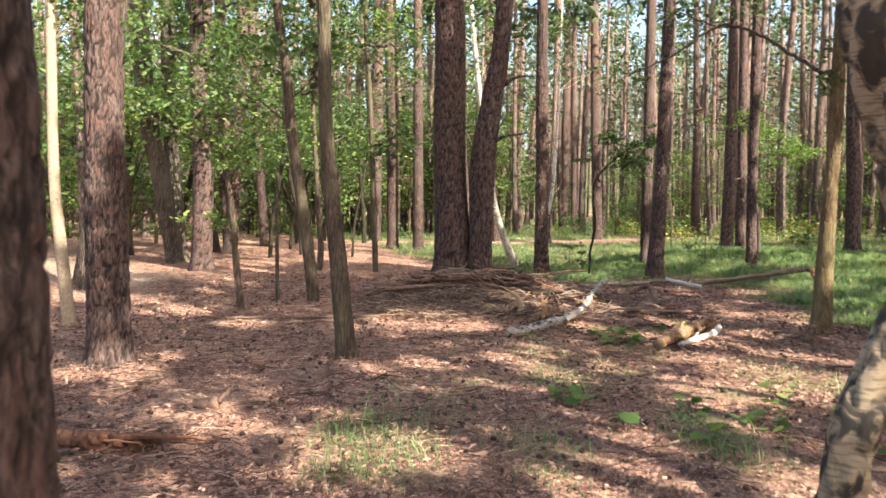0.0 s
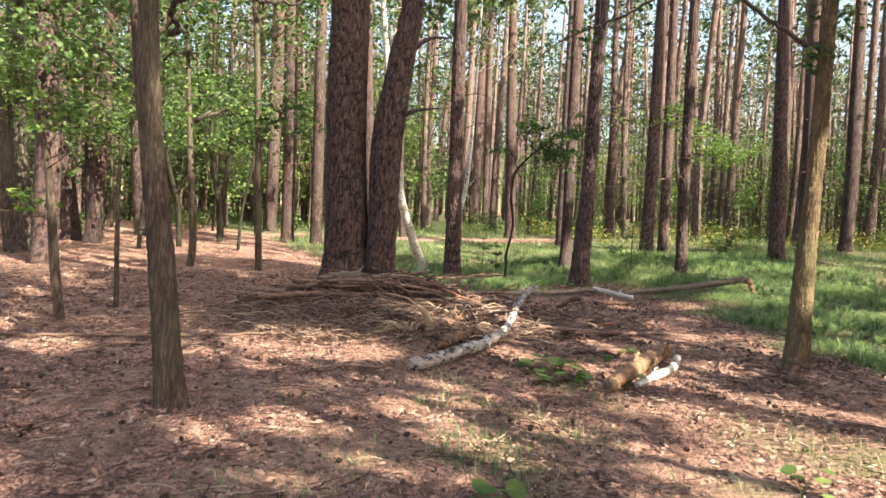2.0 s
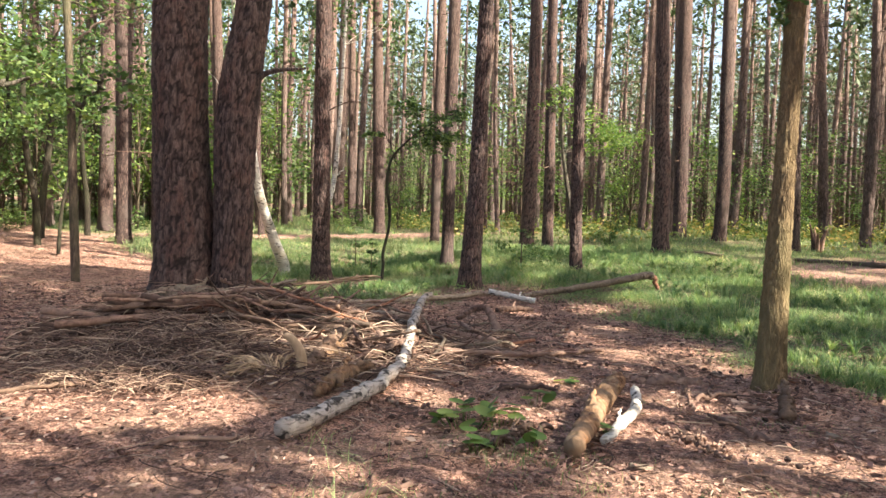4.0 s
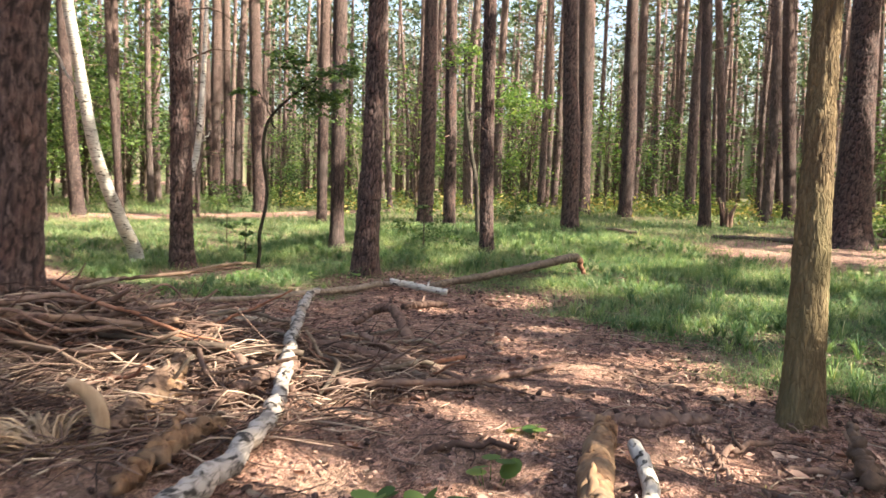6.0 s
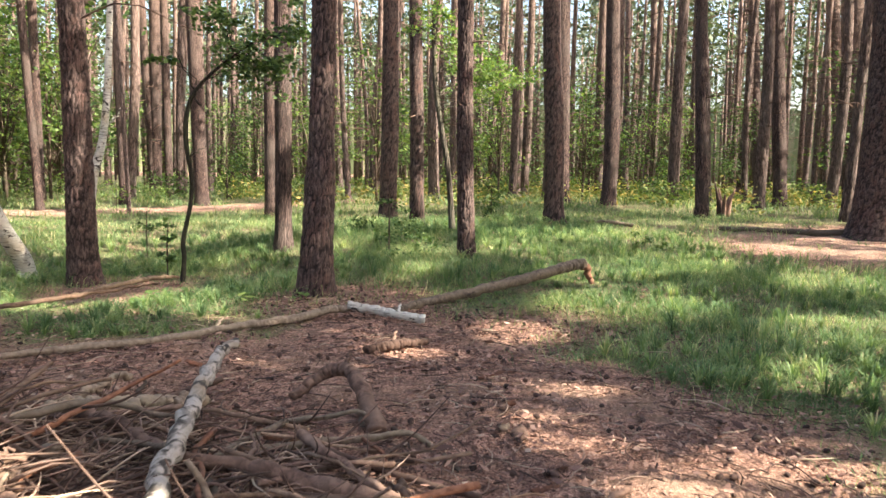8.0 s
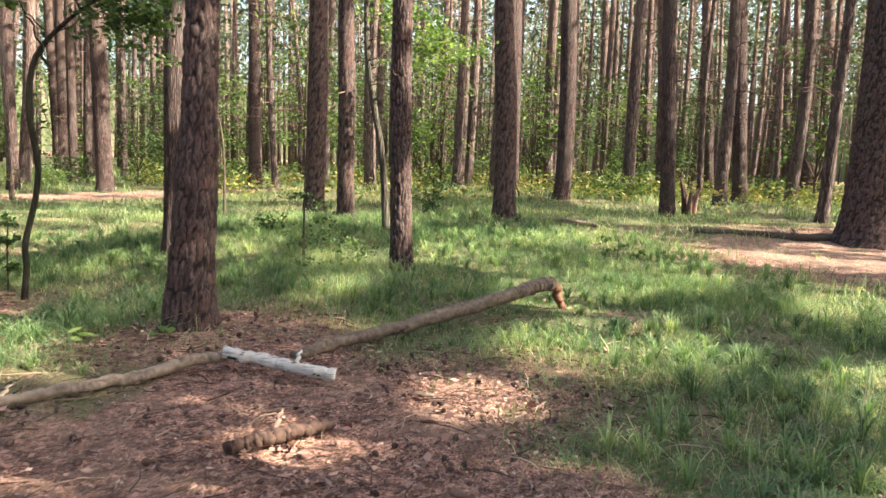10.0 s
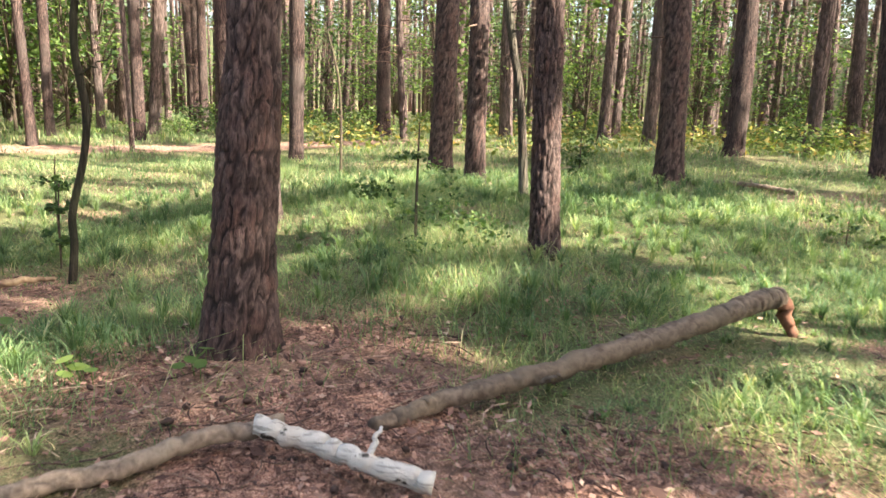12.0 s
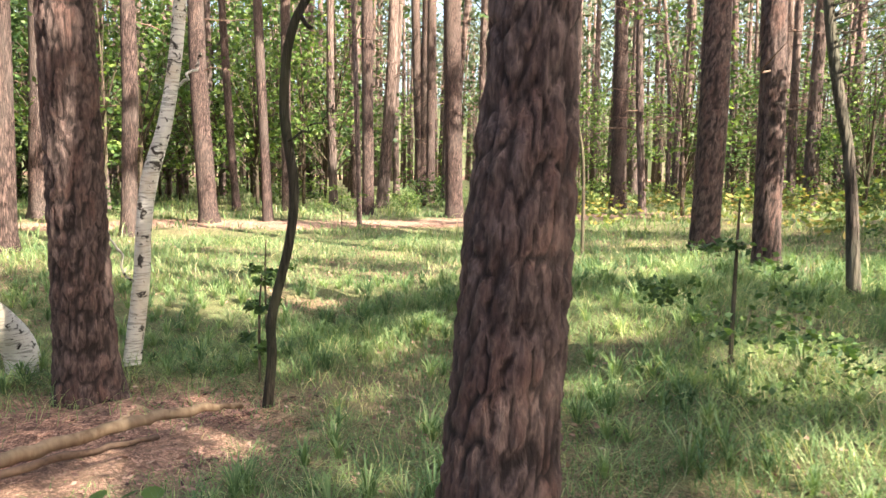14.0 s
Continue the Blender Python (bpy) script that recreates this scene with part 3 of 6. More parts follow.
def pine(x, y, d, *ups, fine=0, mat=None, label="", category="tree", name="pine_tree", top=HEIGHT, stubs=5, bark=0.0, crown=True, seed=[100], airy=False):
    """A pine at (x, y) with diameter d at its foot; ups: points (x, y, z, diameter) that its stem goes through."""
    seed[0] += 1
    r = np.random.default_rng(seed[0])
    z = float(land(x, y))
    pts = [(0, 0, -0.25, d / 2)] + [(a - x, b - y, c - z, e / 2) for a, b, c, e in ups]
    a, b = np.array(pts[-2] if len(pts) > 1 and pts[-1][2] > 1 else pts[0]), np.array(pts[-1])
    if len(pts) == 1:
        b = np.array((r.normal() * 0.03, r.normal() * 0.03, 4.0, d / 2 * 0.85))
        pts.append(tuple(b))
    lean = np.clip((b - a)[:2] / max(b[2] - a[2], 0.5), -0.12, 0.12) * 0.7
    k = top - b[2]
    if k > 1:
        pts.append((b[0] + lean[0] * k / 2, b[1] + lean[1] * k / 2, b[2] + k / 2, b[3] * 0.78))
        pts.append((b[0] + lean[0] * k * 0.8, b[1] + lean[1] * k * 0.8, top, b[3] * 0.25))
    pts = np.array(pts)

    def stem(h):
        return np.stack([np.interp(h, pts[:, 2], pts[:, 0]), np.interp(h, pts[:, 2], pts[:, 1]), h], 1)
    size = "thick" if d > 0.45 else "slender" if d < 0.28 else "tall"
    where = "standing in grass" if cover(x, y) > 0.4 else "standing on needle litter"
    th = thing(name, x, y, z, label or f"{size} pine with fissured reddish grey bark, {where}", category, "pines of the wood")
    if fine:
        steps, sides = (260, 76) if fine > 1 else (110, 36)
        hs = np.concatenate([np.linspace(-0.25, 5.5, int(steps * 0.8)), np.linspace(5.8, top, steps - int(steps * 0.8))])
    else:
        steps, sides = 22, 12
        hs = np.concatenate([np.linspace(-0.25, 1.0, 6), np.linspace(1.8, top, steps - 6)])
    full = spline(pts, 200)
    rad = np.interp(hs, full[:, 2], full[:, 3]) * (1 + 0.22 * np.exp(-np.maximum(hs, 0) / 0.22))
    xs, ys = np.interp(hs, full[:, 2], full[:, 0]), np.interp(hs, full[:, 2], full[:, 1])
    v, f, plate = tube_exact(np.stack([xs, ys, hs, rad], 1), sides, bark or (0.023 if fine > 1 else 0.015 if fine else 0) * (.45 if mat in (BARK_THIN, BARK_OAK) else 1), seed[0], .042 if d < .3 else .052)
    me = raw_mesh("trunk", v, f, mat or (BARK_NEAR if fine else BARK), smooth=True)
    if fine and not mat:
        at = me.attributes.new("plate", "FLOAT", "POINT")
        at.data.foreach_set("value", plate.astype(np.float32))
    child("trunk", me, th)
    # dead stubs and twigs on the lower stem
    for _ in range(stubs):
        h = r.uniform(2.0, 10)
        a0, L = r.random() * 6.28, r.uniform(0.25, 1.7)
        p = stem(np.array([h]))[0]
        q = [(p[0], p[1], h, 0.016), (p[0] + math.cos(a0) * L * .5, p[1] + math.sin(a0) * L * .5, h + r.uniform(-.1, .15) * L, 0.011), (p[0] + math.cos(a0 + .3) * L, p[1] + math.sin(a0 + .3) * L, h + r.uniform(-.35, .2) * L, 0.004)]
        v, f = tube(q, 6, 5)
        child("dead_branch", raw_mesh("dead_branch", v, f, DEADWOOD), th)
    if crown:
        child("crown", crown_mesh(x, y, z, stem, top + 0.6, r, 88, 12) if not airy else crown_mesh(x, y, z, stem, top + 0.6, r, 70, 12, (.36, .14), low=9.5), th)
    if airy:
        child("branchwork", dead_branchwork(stem, r, 34), th)["kind"] = "stuff"
    return th


def leafy_limbs(tree, n, low, high, reach, leaves, seed, leaf=LEAF, mat=BARK_GREY):
    """Crooked limbs with sprays of leaves on a stem that stands."""
    r = np.random.default_rng(seed)
    sprays = []
    for _ in range(n):
        h, a, L = r.uniform(low, high), r.random() * 6.28, reach * r.uniform(.6, 1.1)
        tip = np.array((math.cos(a) * L, math.sin(a) * L, h + r.uniform(-.1, .5) * L))
        mid = np.array((math.cos(a + .25) * L * .5, math.sin(a + .25) * L * .5, h + r.uniform(.05, .35) * L))
        v, f = tube([(0, 0, h, .05), (*mid, .03), (*tip, .008)], 16, 7, 0, seed, .25)
        child("limb", raw_mesh("limb", v, f, mat, smooth=True), tree)
        for w in (mid, (mid + tip) / 2, tip):
            k = leaves // 3 // 16
            sub = w + r.normal(size=(k, 3)) * (.42, .42, .25)
            sprays.append(np.repeat(sub, 16, 0) + r.normal(size=(k * 16, 3)) * (.16, .16, .07))
    v, f, t = leaf_quads(np.vstack(sprays), .13, .08, r, .5)
    child("leaves", raw_mesh("leaves", v, f, leaf, t), tree)


def plates(u, v, seed, period):
    """Distance from the joints of irregular cells, 0 to about 1; u repeats every period cells."""
    r = np.random.default_rng(seed)
    jx, jy = r.uniform(.15, .85, (period, 256)), r.uniform(.1, .9, (period, 256))
    iu, iv = np.floor(u).astype(int), np.floor(v).astype(int)
    best, second = np.full(u.shape, 9.0), np.full(u.shape, 9.0)
    for du in (-1, 0, 1):
        for dv in (-1, 0, 1):
            a, b = iu + du, iv + dv
            d = np.hypot(a + jx[a % period, b % 256] - u, b + jy[a % period, b % 256] - v)
            second = np.minimum(second, np.maximum(best, d))
            best = np.minimum(best, d)
    return second - best


def tube_exact(q, sides, bark, seed, cell=0.058):
    """Like tube, but with the rings just where they are given. Returns how far each vertex is from the bark's joints, too."""
    c, r = q[:, :3], q[:, 3]
    n_rings = len(q)
    th = np.linspace(0, 2 * np.pi, sides, endpoint=False)
    rr = np.repeat(r[:, None], sides, 1)
    rr = rr * (1 + 0.05 * (lattice(th[None] / (2 * np.pi) * 5, c[:, 2:3] * 0.8, seed + 1, 5) - 0.5) * 2)
    foot = np.exp(-np.maximum(c[:, 2:3], 0) / 0.18)
    rr = rr * (1 + 0.26 * foot * (lattice(th[None] / (2 * np.pi) * 6, c[:, 2:3] * 0, seed + 2, 6) - 0.3))
    if bark:
        n = max(6, int(2 * np.pi * r[n_rings // 3] / cell))
        u, v = np.broadcast_arrays(th[None] / (2 * np.pi) * n, c[:, 2:3] / (cell * 4.2) + 20)
        w, o = lattice(u, v * 1.7, seed + 5, n), lattice(u * 2, v * 5.5, seed + 7, n * 2)
        crack = np.clip(plates(u + 1.0 * w + .22 * o, v + 0.9 * lattice(u, v * 2.2, seed + 6, n) + .15 * o, seed, n) / 0.36, 0, 1)
        crack = crack * (.60 + .40 * np.clip(plates(u * 2 + 1.3 * w, v * 2.6 + w + .5 * o, seed + 4, n * 2) / .25, 0, 1))
        plate = crack
        rr = rr + bark * (plate - 0.7) + bark * 0.45 * (lattice(u * 2, v * 4, seed + 9, n * 2) - .5)
    else:
        plate = np.ones(rr.shape)
    ring = np.stack([c[:, 0:1] + np.cos(th) * rr, c[:, 1:2] + np.sin(th) * rr, np.broadcast_to(c[:, 2:3], rr.shape)], -1)
    i, j = np.meshgrid(np.arange(n_rings - 1), np.arange(sides), indexing="ij")
    k = (j + 1) % sides
    f = np.stack([i * sides + j, i * sides + k, (i + 1) * sides + k, (i + 1) * sides + j], -1).reshape(-1, 4)
    return ring.reshape(-1, 3), f, plate.ravel()


def sapling(name, x, y, pts, label, category="tree", mat=BARK_THIN, clumps=(), leaf=LEAF, size=0.09, twigs=(), group="", rough=0.0):
    """A thin tree: stem through pts (x, y, z, diameter); clumps (x, y, z, radius, leaves) of leaves; twigs: lists of points."""
    z = float(land(x, y))
    th = thing(name, x, y, z, label, category, group)
    p = [(0, 0, -0.1, pts[0][3] / 2)] + [(a - x, b - y, c - z, e / 2) for a, b, c, e in pts[1:]]
    v, f = tube(p, 10 + (30 if rough else 10) * len(p), 40 if rough else 12, rough, 5, 0.0, 0.07)
    child("trunk", raw_mesh("trunk", v, f, mat, smooth=True), th)
    for tw in twigs:
        v, f = tube([(a - x, b - y, c - z, e / 2) for a, b, c, e in tw], 8 + 5 * len(tw), 7, 0.0, 4, 0.06)
        child("limb", raw_mesh("limb", v, f, mat, smooth=True), th)
    r = np.random.default_rng(int(abs(x * 100 + y * 1000)))
    allc = []
    limbs = []
    for a, b, c, rad, n in clumps:
        mid = np.array((a - x, b - y, c - z))
        n = int(n * 1.9)
        k = max(3, n // 22)
        sub = mid + r.normal(size=(k, 3)) * rad * (0.55, 0.55, 0.38)
        allc.append(np.repeat(sub, n // k, 0) + r.normal(size=(k * (n // k), 3)) * rad * (0.2, 0.2, 0.1))
        for s in sub[:5 if rad > .3 and c > 1.2 else 0]:
            stems = spline(p, 30)
            best = stems[np.argmin(np.linalg.norm(stems[:, :3] - s + (0, 0, .25 + .3 * rad), axis=1))]
            limbs.append(tube([(best[0], best[1], best[2], 0.005 + 0.008 * rad), (*(np.array(best[:3]) * .5 + s * .5 + r.normal(size=3) * .12 * rad), 0.006), (*s, 0.002)], 9, 5, 0, 3, .12))
    if allc:
        v, f, t = leaf_quads(np.vstack(allc), size, size * 0.62, r, 0.5)
        child("crown", raw_mesh("crown", v, f, leaf, t), th)
        if limbs:
            v, f = join(limbs)
            child("branchwork", raw_mesh("branchwork", v, f, mat), th)["kind"] = "stuff"
    return th

# ---- the trees that stand by the walk ----
pine(-3.34, 7.52, 0.40, (-3.42, 7.64, 1.83, 0.38), (-3.45, 7.74, 3.54, 0.34), fine=2, stubs=0)
pine(-6.82, 14.12, 0.37, (-6.11, 14.45, 5.31, 0.32), fine=1, mat=BARK_GREY, stubs=0, label="dark leaning pine with rough bark behind a paler one")
pine(-7.36, 20.78, 0.43, (-7.81, 20.92, 2.10, 0.50), (-8.18, 21.03, 3.97, 0.50), (-8.49, 21.22, 7.09, 0.47), fine=1, mat=BARK_GREY, stubs=2, label="thick grey leaning oak with a curving stem", name="leaning_oak", crown=False)
pine(-7.42, 21.35, 0.36, (-7.79, 21.61, 4.04, 0.40), (-7.85, 21.80, 7.25, 0.39), fine=1, mat=BARK_GREY, stubs=1, label="grey upright oak growing beside a leaning one", name="oak_tree", crown=False)
pine(-5.99, 18.56, 0.49, (-5.93, 18.69, 1.90, 0.50), (-6.05, 18.84, 4.41, 0.39), fine=1, stubs=2, label="stout dark old tree at the edge of a track")
pine(-0.99, 7.85, 0.20, (-1.11, 7.92, 0.96, 0.18), (-1.23, 7.99, 2.15, 0.15), (-1.27, 8.08, 3.64, 0.13), fine=2, stubs=1, crown=False, mat=BARK_THIN, label="slim bowed tree with smooth reddish grey bark on needle litter", name="slim_tree")
pine(-1.88, 28.05, 0.40, (-1.92, 28.35, 4.87, 0.46), (-2.03, 28.60, 9.08, 0.46))
pine(-0.90, 27.22, 0.36, (-0.92, 27.40, 2.94, 0.37))
pine(-6.87, 29.12, 0.38, (-7.10, 29.28, 2.58, 0.35))
pine(-7.28, 25.75, 0.47, (-7.44, 25.92, 2.64, 0.43))
pine(-7.74, 25.34, 0.51, (-8.27, 25.64, 3.49, 0.56), (-8.14, 25.84, 6.77, 0.52))
pine(-6.96, 24.40, 0.41, (-6.75, 24.56, 2.68, 0.41))
pine(-1.02, 1.62, 0.33, (-1.03, 1.62, 1.5, 0.31), (-1.08, 1.62, 3.0, 0.29), fine=2, stubs=0)
pine(0.19, 13.0, 0.64, (0.16, 13.0, 0.9, 0.62), (0.11, 13.02, 2.0, 0.55), (0.10, 13.02, 4.2, 0.52), (0.1, 13.0, 6.0, 0.46), fine=2, stubs=1, label="very thick old pine with fissured reddish bark by a brush pile")
pine(0.62, 12.72, 0.36, (0.64, 12.76, 0.9, 0.38), (0.66, 12.8, 2.2, 0.42), (0.83, 12.8, 3.4, 0.34), (1.0, 12.85, 4.6, 0.28), fine=2, stubs=0, label="dark curving pine of a forked pair by a brush pile")
pine(2.64, 20.17, 0.38, (2.63, 20.13, 1.0, 0.36), (2.61, 20.08, 2.2, 0.33), (2.57, 19.95, 4.75, 0.30), fine=2)
pine(4.82, 17.20, 0.38, (4.94, 17.33, 1.11, 0.33), (5.02, 17.45, 2.30, 0.28), fine=2, stubs=0)
pine(4.99, 9.88, 0.23, (5.04, 9.93, 0.59, 0.22), (5.12, 10.00, 1.62, 0.18), (5.19, 10.07, 2.66, 0.17), fine=2, stubs=0, mat=BARK_OAK, name="oak_tree", crown=False, label="slim leaning oak with yellow-brown ridged bark beside the grass")
pine(7.53, 18.34, 0.23, (7.57, 18.53, 1.45, 0.24), (7.63, 18.68, 2.86, 0.23), fine=2)
pine(12.21, 22.45, 0.43, (12.32, 22.68, 2.20, 0.42), (12.36, 22.93, 4.17, 0.40), fine=1)
pine(9.64, 25.65, 0.41, (9.79, 25.86, 2.10, 0.43), (9.90, 26.11, 4.33, 0.40), fine=1)
pine(9.00, 22.83, 0.29, (9.09, 23.04, 1.97, 0.29), (9.15, 23.26, 3.78, 0.27), fine=1)
pine(5.75, 21.36, 0.28, (5.89, 21.81, 4.55, 0.29))
pine(7.76, 29.04, 0.29, (7.86, 29.34, 2.99, 0.33))
pine(16.40, 25.44, 0.42, (16.62, 25.65, 2.60, 0.43), (16.75, 25.94, 5.24, 0.40))
pine(16.02, 21.69, 0.32, (16.11, 21.96, 2.47, 0.30), (16.21, 22.20, 4.59, 0.28))
pine(16.00, 27.04, 0.44, (16.24, 27.66, 6.90, 0.47))
pine(23.74, 25.38, 0.43, (23.96, 26.14, 6.45, 0.45))
pine(32.51, 33.17, 0.45, (32.75, 34.29, 8.89, 0.47))
pine(15.83, 17.45, 0.89, (16.10, 17.59, 2.27, 0.65), (16.28, 17.74, 4.12, 0.56), fine=2, stubs=0, label="big old pine with a flared fissured foot on bare ground")
pine(31.70, 28.03, 0.70, (31.96, 28.53, 4.67, 0.67), (32.26, 28.82, 8.02, 0.58))
pine(41.44, 34.92, 0.53, (41.73, 36.25, 10.45, 0.55))
pine(46.16, 35.67, 0.58, (46.97, 36.78, 11.28, 0.60))
pine(0.18, 29.93, 0.30, (0.20, 30.24, 2.70, 0.30), (0.15, 30.42, 4.31, 0.28))
pine(1.13, 33.05, 0.44, (0.87, 33.43, 3.05, 0.42), (0.78, 33.66, 5.02, 0.37))
pine(1.11, 37.49, 0.23, (0.86, 37.83, 2.71, 0.23))
pine(2.39, 33.80, 0.24, (2.11, 34.42, 5.23, 0.22))
pine(4.87, 35.69, 0.32, (4.83, 36.33, 5.75, 0.31))
pine(7.28, 46.19, 0.37, (7.04, 47.11, 8.12, 0.38))
pine(7.17, 41.35, 0.31, (7.22, 42.12, 7.07, 0.32))
pine(7.10, 34.51, 0.46, (7.02, 35.14, 5.58, 0.44))
pine(12.42, 37.01, 0.48, (12.53, 37.53, 4.98, 0.41), (12.53, 37.68, 6.34, 0.34))
pine(2.50, 37.69, 0.26, (2.45, 38.45, 5.22, 0.30))
pine(-3.10, 34.29, 0.50, (-3.05, 34.96, 7.29, 0.54))
pine(-5.00, 42.40, 0.38, (-4.73, 43.13, 8.90, 0.44))
pine(7.38, 46.18, 0.48, (7.62, 47.14, 9.56, 0.50))
pine(4.60, 32.19, 0.11, (4.51, 32.55, 3.06, 0.12), (4.44, 32.77, 4.98, 0.10), mat=BARK_FAR_LIT, name="birch_tree", label="thin pale straight birch at the edge of a track")
for _b in [(0.82, 12.86, 3.3, (1.15, 12.8, 3.6), (1.5, 12.8, 3.65)), (.7, 12.78, 2.35, (.95, 12.7, 2.6), (1.35, 12.7, 2.68))]:
    _t = [o for o in scene.objects if o.name.startswith("pine_tree") and abs(o.location.x - .62) < .01][0]
    _l = _t.location
    v, f = tube([(_b[0] - _l.x, _b[1] - _l.y, _b[2] - _l.z, .05), *[(p[0] - _l.x, p[1] - _l.y, p[2] - _l.z, q) for p, q in zip(_b[3:], (.03, .01))]], 14, 8)
    child("limb", raw_mesh("limb", v, f, BARK, smooth=True), _t)

# ---- the understorey: young broad-leaved trees and bushes ----
sapling("young_oak", 3.85, 19.88, [(3.88, 19.86, -.29, .075), (3.89, 19.88, -.05, .065), (3.89, 19.92, .22, .065), (4.0, 19.96, .70, .06), (4.03, 20.0, 1.07, .065), (3.97, 20.03, 1.55, .065), (4.0, 20.06, 1.99, .06), (4.12, 20.05, 2.28, .055), (4.4, 19.9, 2.6, .04), (4.9, 19.8, 3.0, .02)],
        "thin dark crooked young oak with a leafy top, standing in grass", mat=BARK_DARK, clumps=[(4.7, 19.75, 2.75, .45, 300), (5.1, 19.8, 2.6, .45, 260), (4.4, 19.9, 3.2, .4, 200), (5.3, 19.7, 3.2, .4, 160), (3.75, 20.3, 2.7, .25, 40), (4.9, 18.8, 2.75, .25, 50)],
        twigs=[[(4.2, 20.0, 2.3, .02), (4.0, 20.3, 2.6, .012), (3.7, 20.4, 2.65, .006)], [(4.0, 20.0, 1.35, .02), (4.2, 20.0, 1.5, .012), (4.3, 20.0, 1.6, .006)], [(4.15, 19.9, 2.05, .03), (4.0, 20.1, 2.5, .02), (3.8, 20.2, 2.9, .008)]])
sapling("young_oak", 8.91, 21.18, [(8.91, 21.18, .1, .13), (8.86, 21.3, 1.24, .10), (8.75, 21.4, 2.0, .10), (8.66, 21.5, 2.9, .09), (8.6, 21.5, 4.2, .06)],
        "slender curved young oak with a pale lit side, standing in grass", mat=BARK_GREY, leaf=LEAF_BRIGHT, clumps=[(9.6, 21.5, 3.1, .55, 340), (10.2, 21.7, 2.9, .5, 260), (9.1, 21.5, 3.5, .5, 240), (8.5, 21.4, 4.0, .5, 200)],
        twigs=[[(8.7, 21.45, 2.6, .04), (9.3, 21.5, 3.0, .025), (10.1, 21.6, 3.0, .01)]])
sapling("sapling", 8.01, 26.39, [(8.01, 26.39, -.1, .06), (8.0, 26.5, 1.4, .05), (7.8, 26.6, 2.4, .03)], "thin bent dark sapling in grass", twigs=[[(8.0, 26.45, .9, .02), (7.7, 26.4, 1.4, .012), (7.5, 26.4, 1.6, .006)]])
sapling("birch_tree", 2.72, 20.85, [(2.70, 20.85, -.28, .14), (2.80, 20.94, .29, .13), (2.82, 20.98, .72, .12), (2.87, 21.02, 1.11, .13), (3.0, 21.05, 1.6, .11), (3.1, 21.13, 2.5, .10), (3.2, 21.2, 4.5, .07), (3.3, 21.3, 8, .03)],
        "thin crooked birch with white bark and black scars, beside a pine", "tree", BIRCH, clumps=[(3.4, 21.2, 5.2, .7, 240), (3.0, 21.4, 6.3, .8, 260)],
        twigs=[[(3.05, 21.1, 1.75, .03), (3.2, 21.1, 1.95, .02), (3.25, 21.1, 2.05, .01)], [(2.75, 20.9, .3, .02), (2.6, 20.7, .8, .014), (2.5, 20.6, 1.0, .008)]])
sapling("birch_tree", 2.0, 20.8, [(2.0, 20.8, -.3, .26), (1.94, 20.75, -.1, .24), (1.74, 20.4, .34, .22), (1.60, 20.2, .7, .2), (1.48, 20.0, 1.0, .19), (1.29, 19.7, 1.65, .18), (1.1, 19.3, 2.75, .16), (.9, 18.9, 4.1, .14), (.6, 18.6, 7, .09), (.5, 18.5, 9.5, .03)],
        "leaning birch with grey-white bark and a mossy black foot", "tree", BIRCH, clumps=[(.7, 18.7, 6.0, .9, 300), (1.2, 19.0, 5.2, .7, 200), (.4, 18.6, 7.0, .9, 260)],
        twigs=[[(1.2, 19.5, 2.2, .05), (.8, 19.4, 2.9, .035), (.4, 19.3, 3.6, .015)]])
sapling("birch_tree", 1.92, 3.55, [(1.86, 3.5, -.07, .25), (1.95, 3.55, .3, .22), (2.07, 3.6, .6, .2), (2.2, 3.65, .85, .19), (2.3, 3.65, 1.2, .2), (2.22, 3.65, 1.7, .24), (2.1, 3.62, 2.1, .28), (2.0, 3.6, 2.5, .28), (1.9, 3.7, 4, .2), (1.8, 3.8, 8, .1), (1.8, 3.8, 11, .03)],
        "gnarled bowed birch with cracked black and yellowish white bark", "tree", BIRCH_OLD, rough=.03, twigs=[[(2.1, 3.62, 2.2, .04), (2.0, 3.5, 2.5, .03), (1.9, 3.3, 2.9, .015)]])
sapling("birch_tree", -4.95, 9.94, [(-4.95, 9.94, -.14, .17), (-5.08, 10.0, .9, .155), (-5.18, 10.06, 1.93, .14), (-5.25, 10.2, 4.2, .12), (-5.4, 10.3, 7, .05)], "thin pale-stemmed leaning tree on the litter", "tree",
        wood_material("pale_bark", (0.24, 0.18, 0.13), (0.42, 0.34, 0.27), (0.30, 0.26, 0.19)), clumps=[(-5.2, 10.3, 4.6, .7, 260), (-4.7, 10.6, 4.0, .5, 160)])
sapling("oak_sapling", -3.12, 11.63, [(-3.12, 11.63, -.15, .12), (-3.21, 11.67, .53, .11), (-3.31, 11.74, 1.6, .09), (-3.5, 11.8, 2.4, .05)], "thin young oak with a few pale leaves",
        clumps=[(-3.6, 11.8, 1.3, .35, 60), (-3.3, 11.8, 2.3, .5, 200), (-3.9, 12, 2.8, .5, 160)], leaf=LEAF_BRIGHT)
sapling("sapling", -2.76, 12.52, [(-2.76, 12.52, -.15, .07), (-2.78, 12.59, 1.12, .06), (-2.75, 12.6, 2.0, .04)], "thin bare reddish sapling on needle litter", twigs=[[(-2.78, 12.55, .9, .02), (-2.6, 12.5, 1.2, .012), (-2.5, 12.5, 1.5, .006)]])
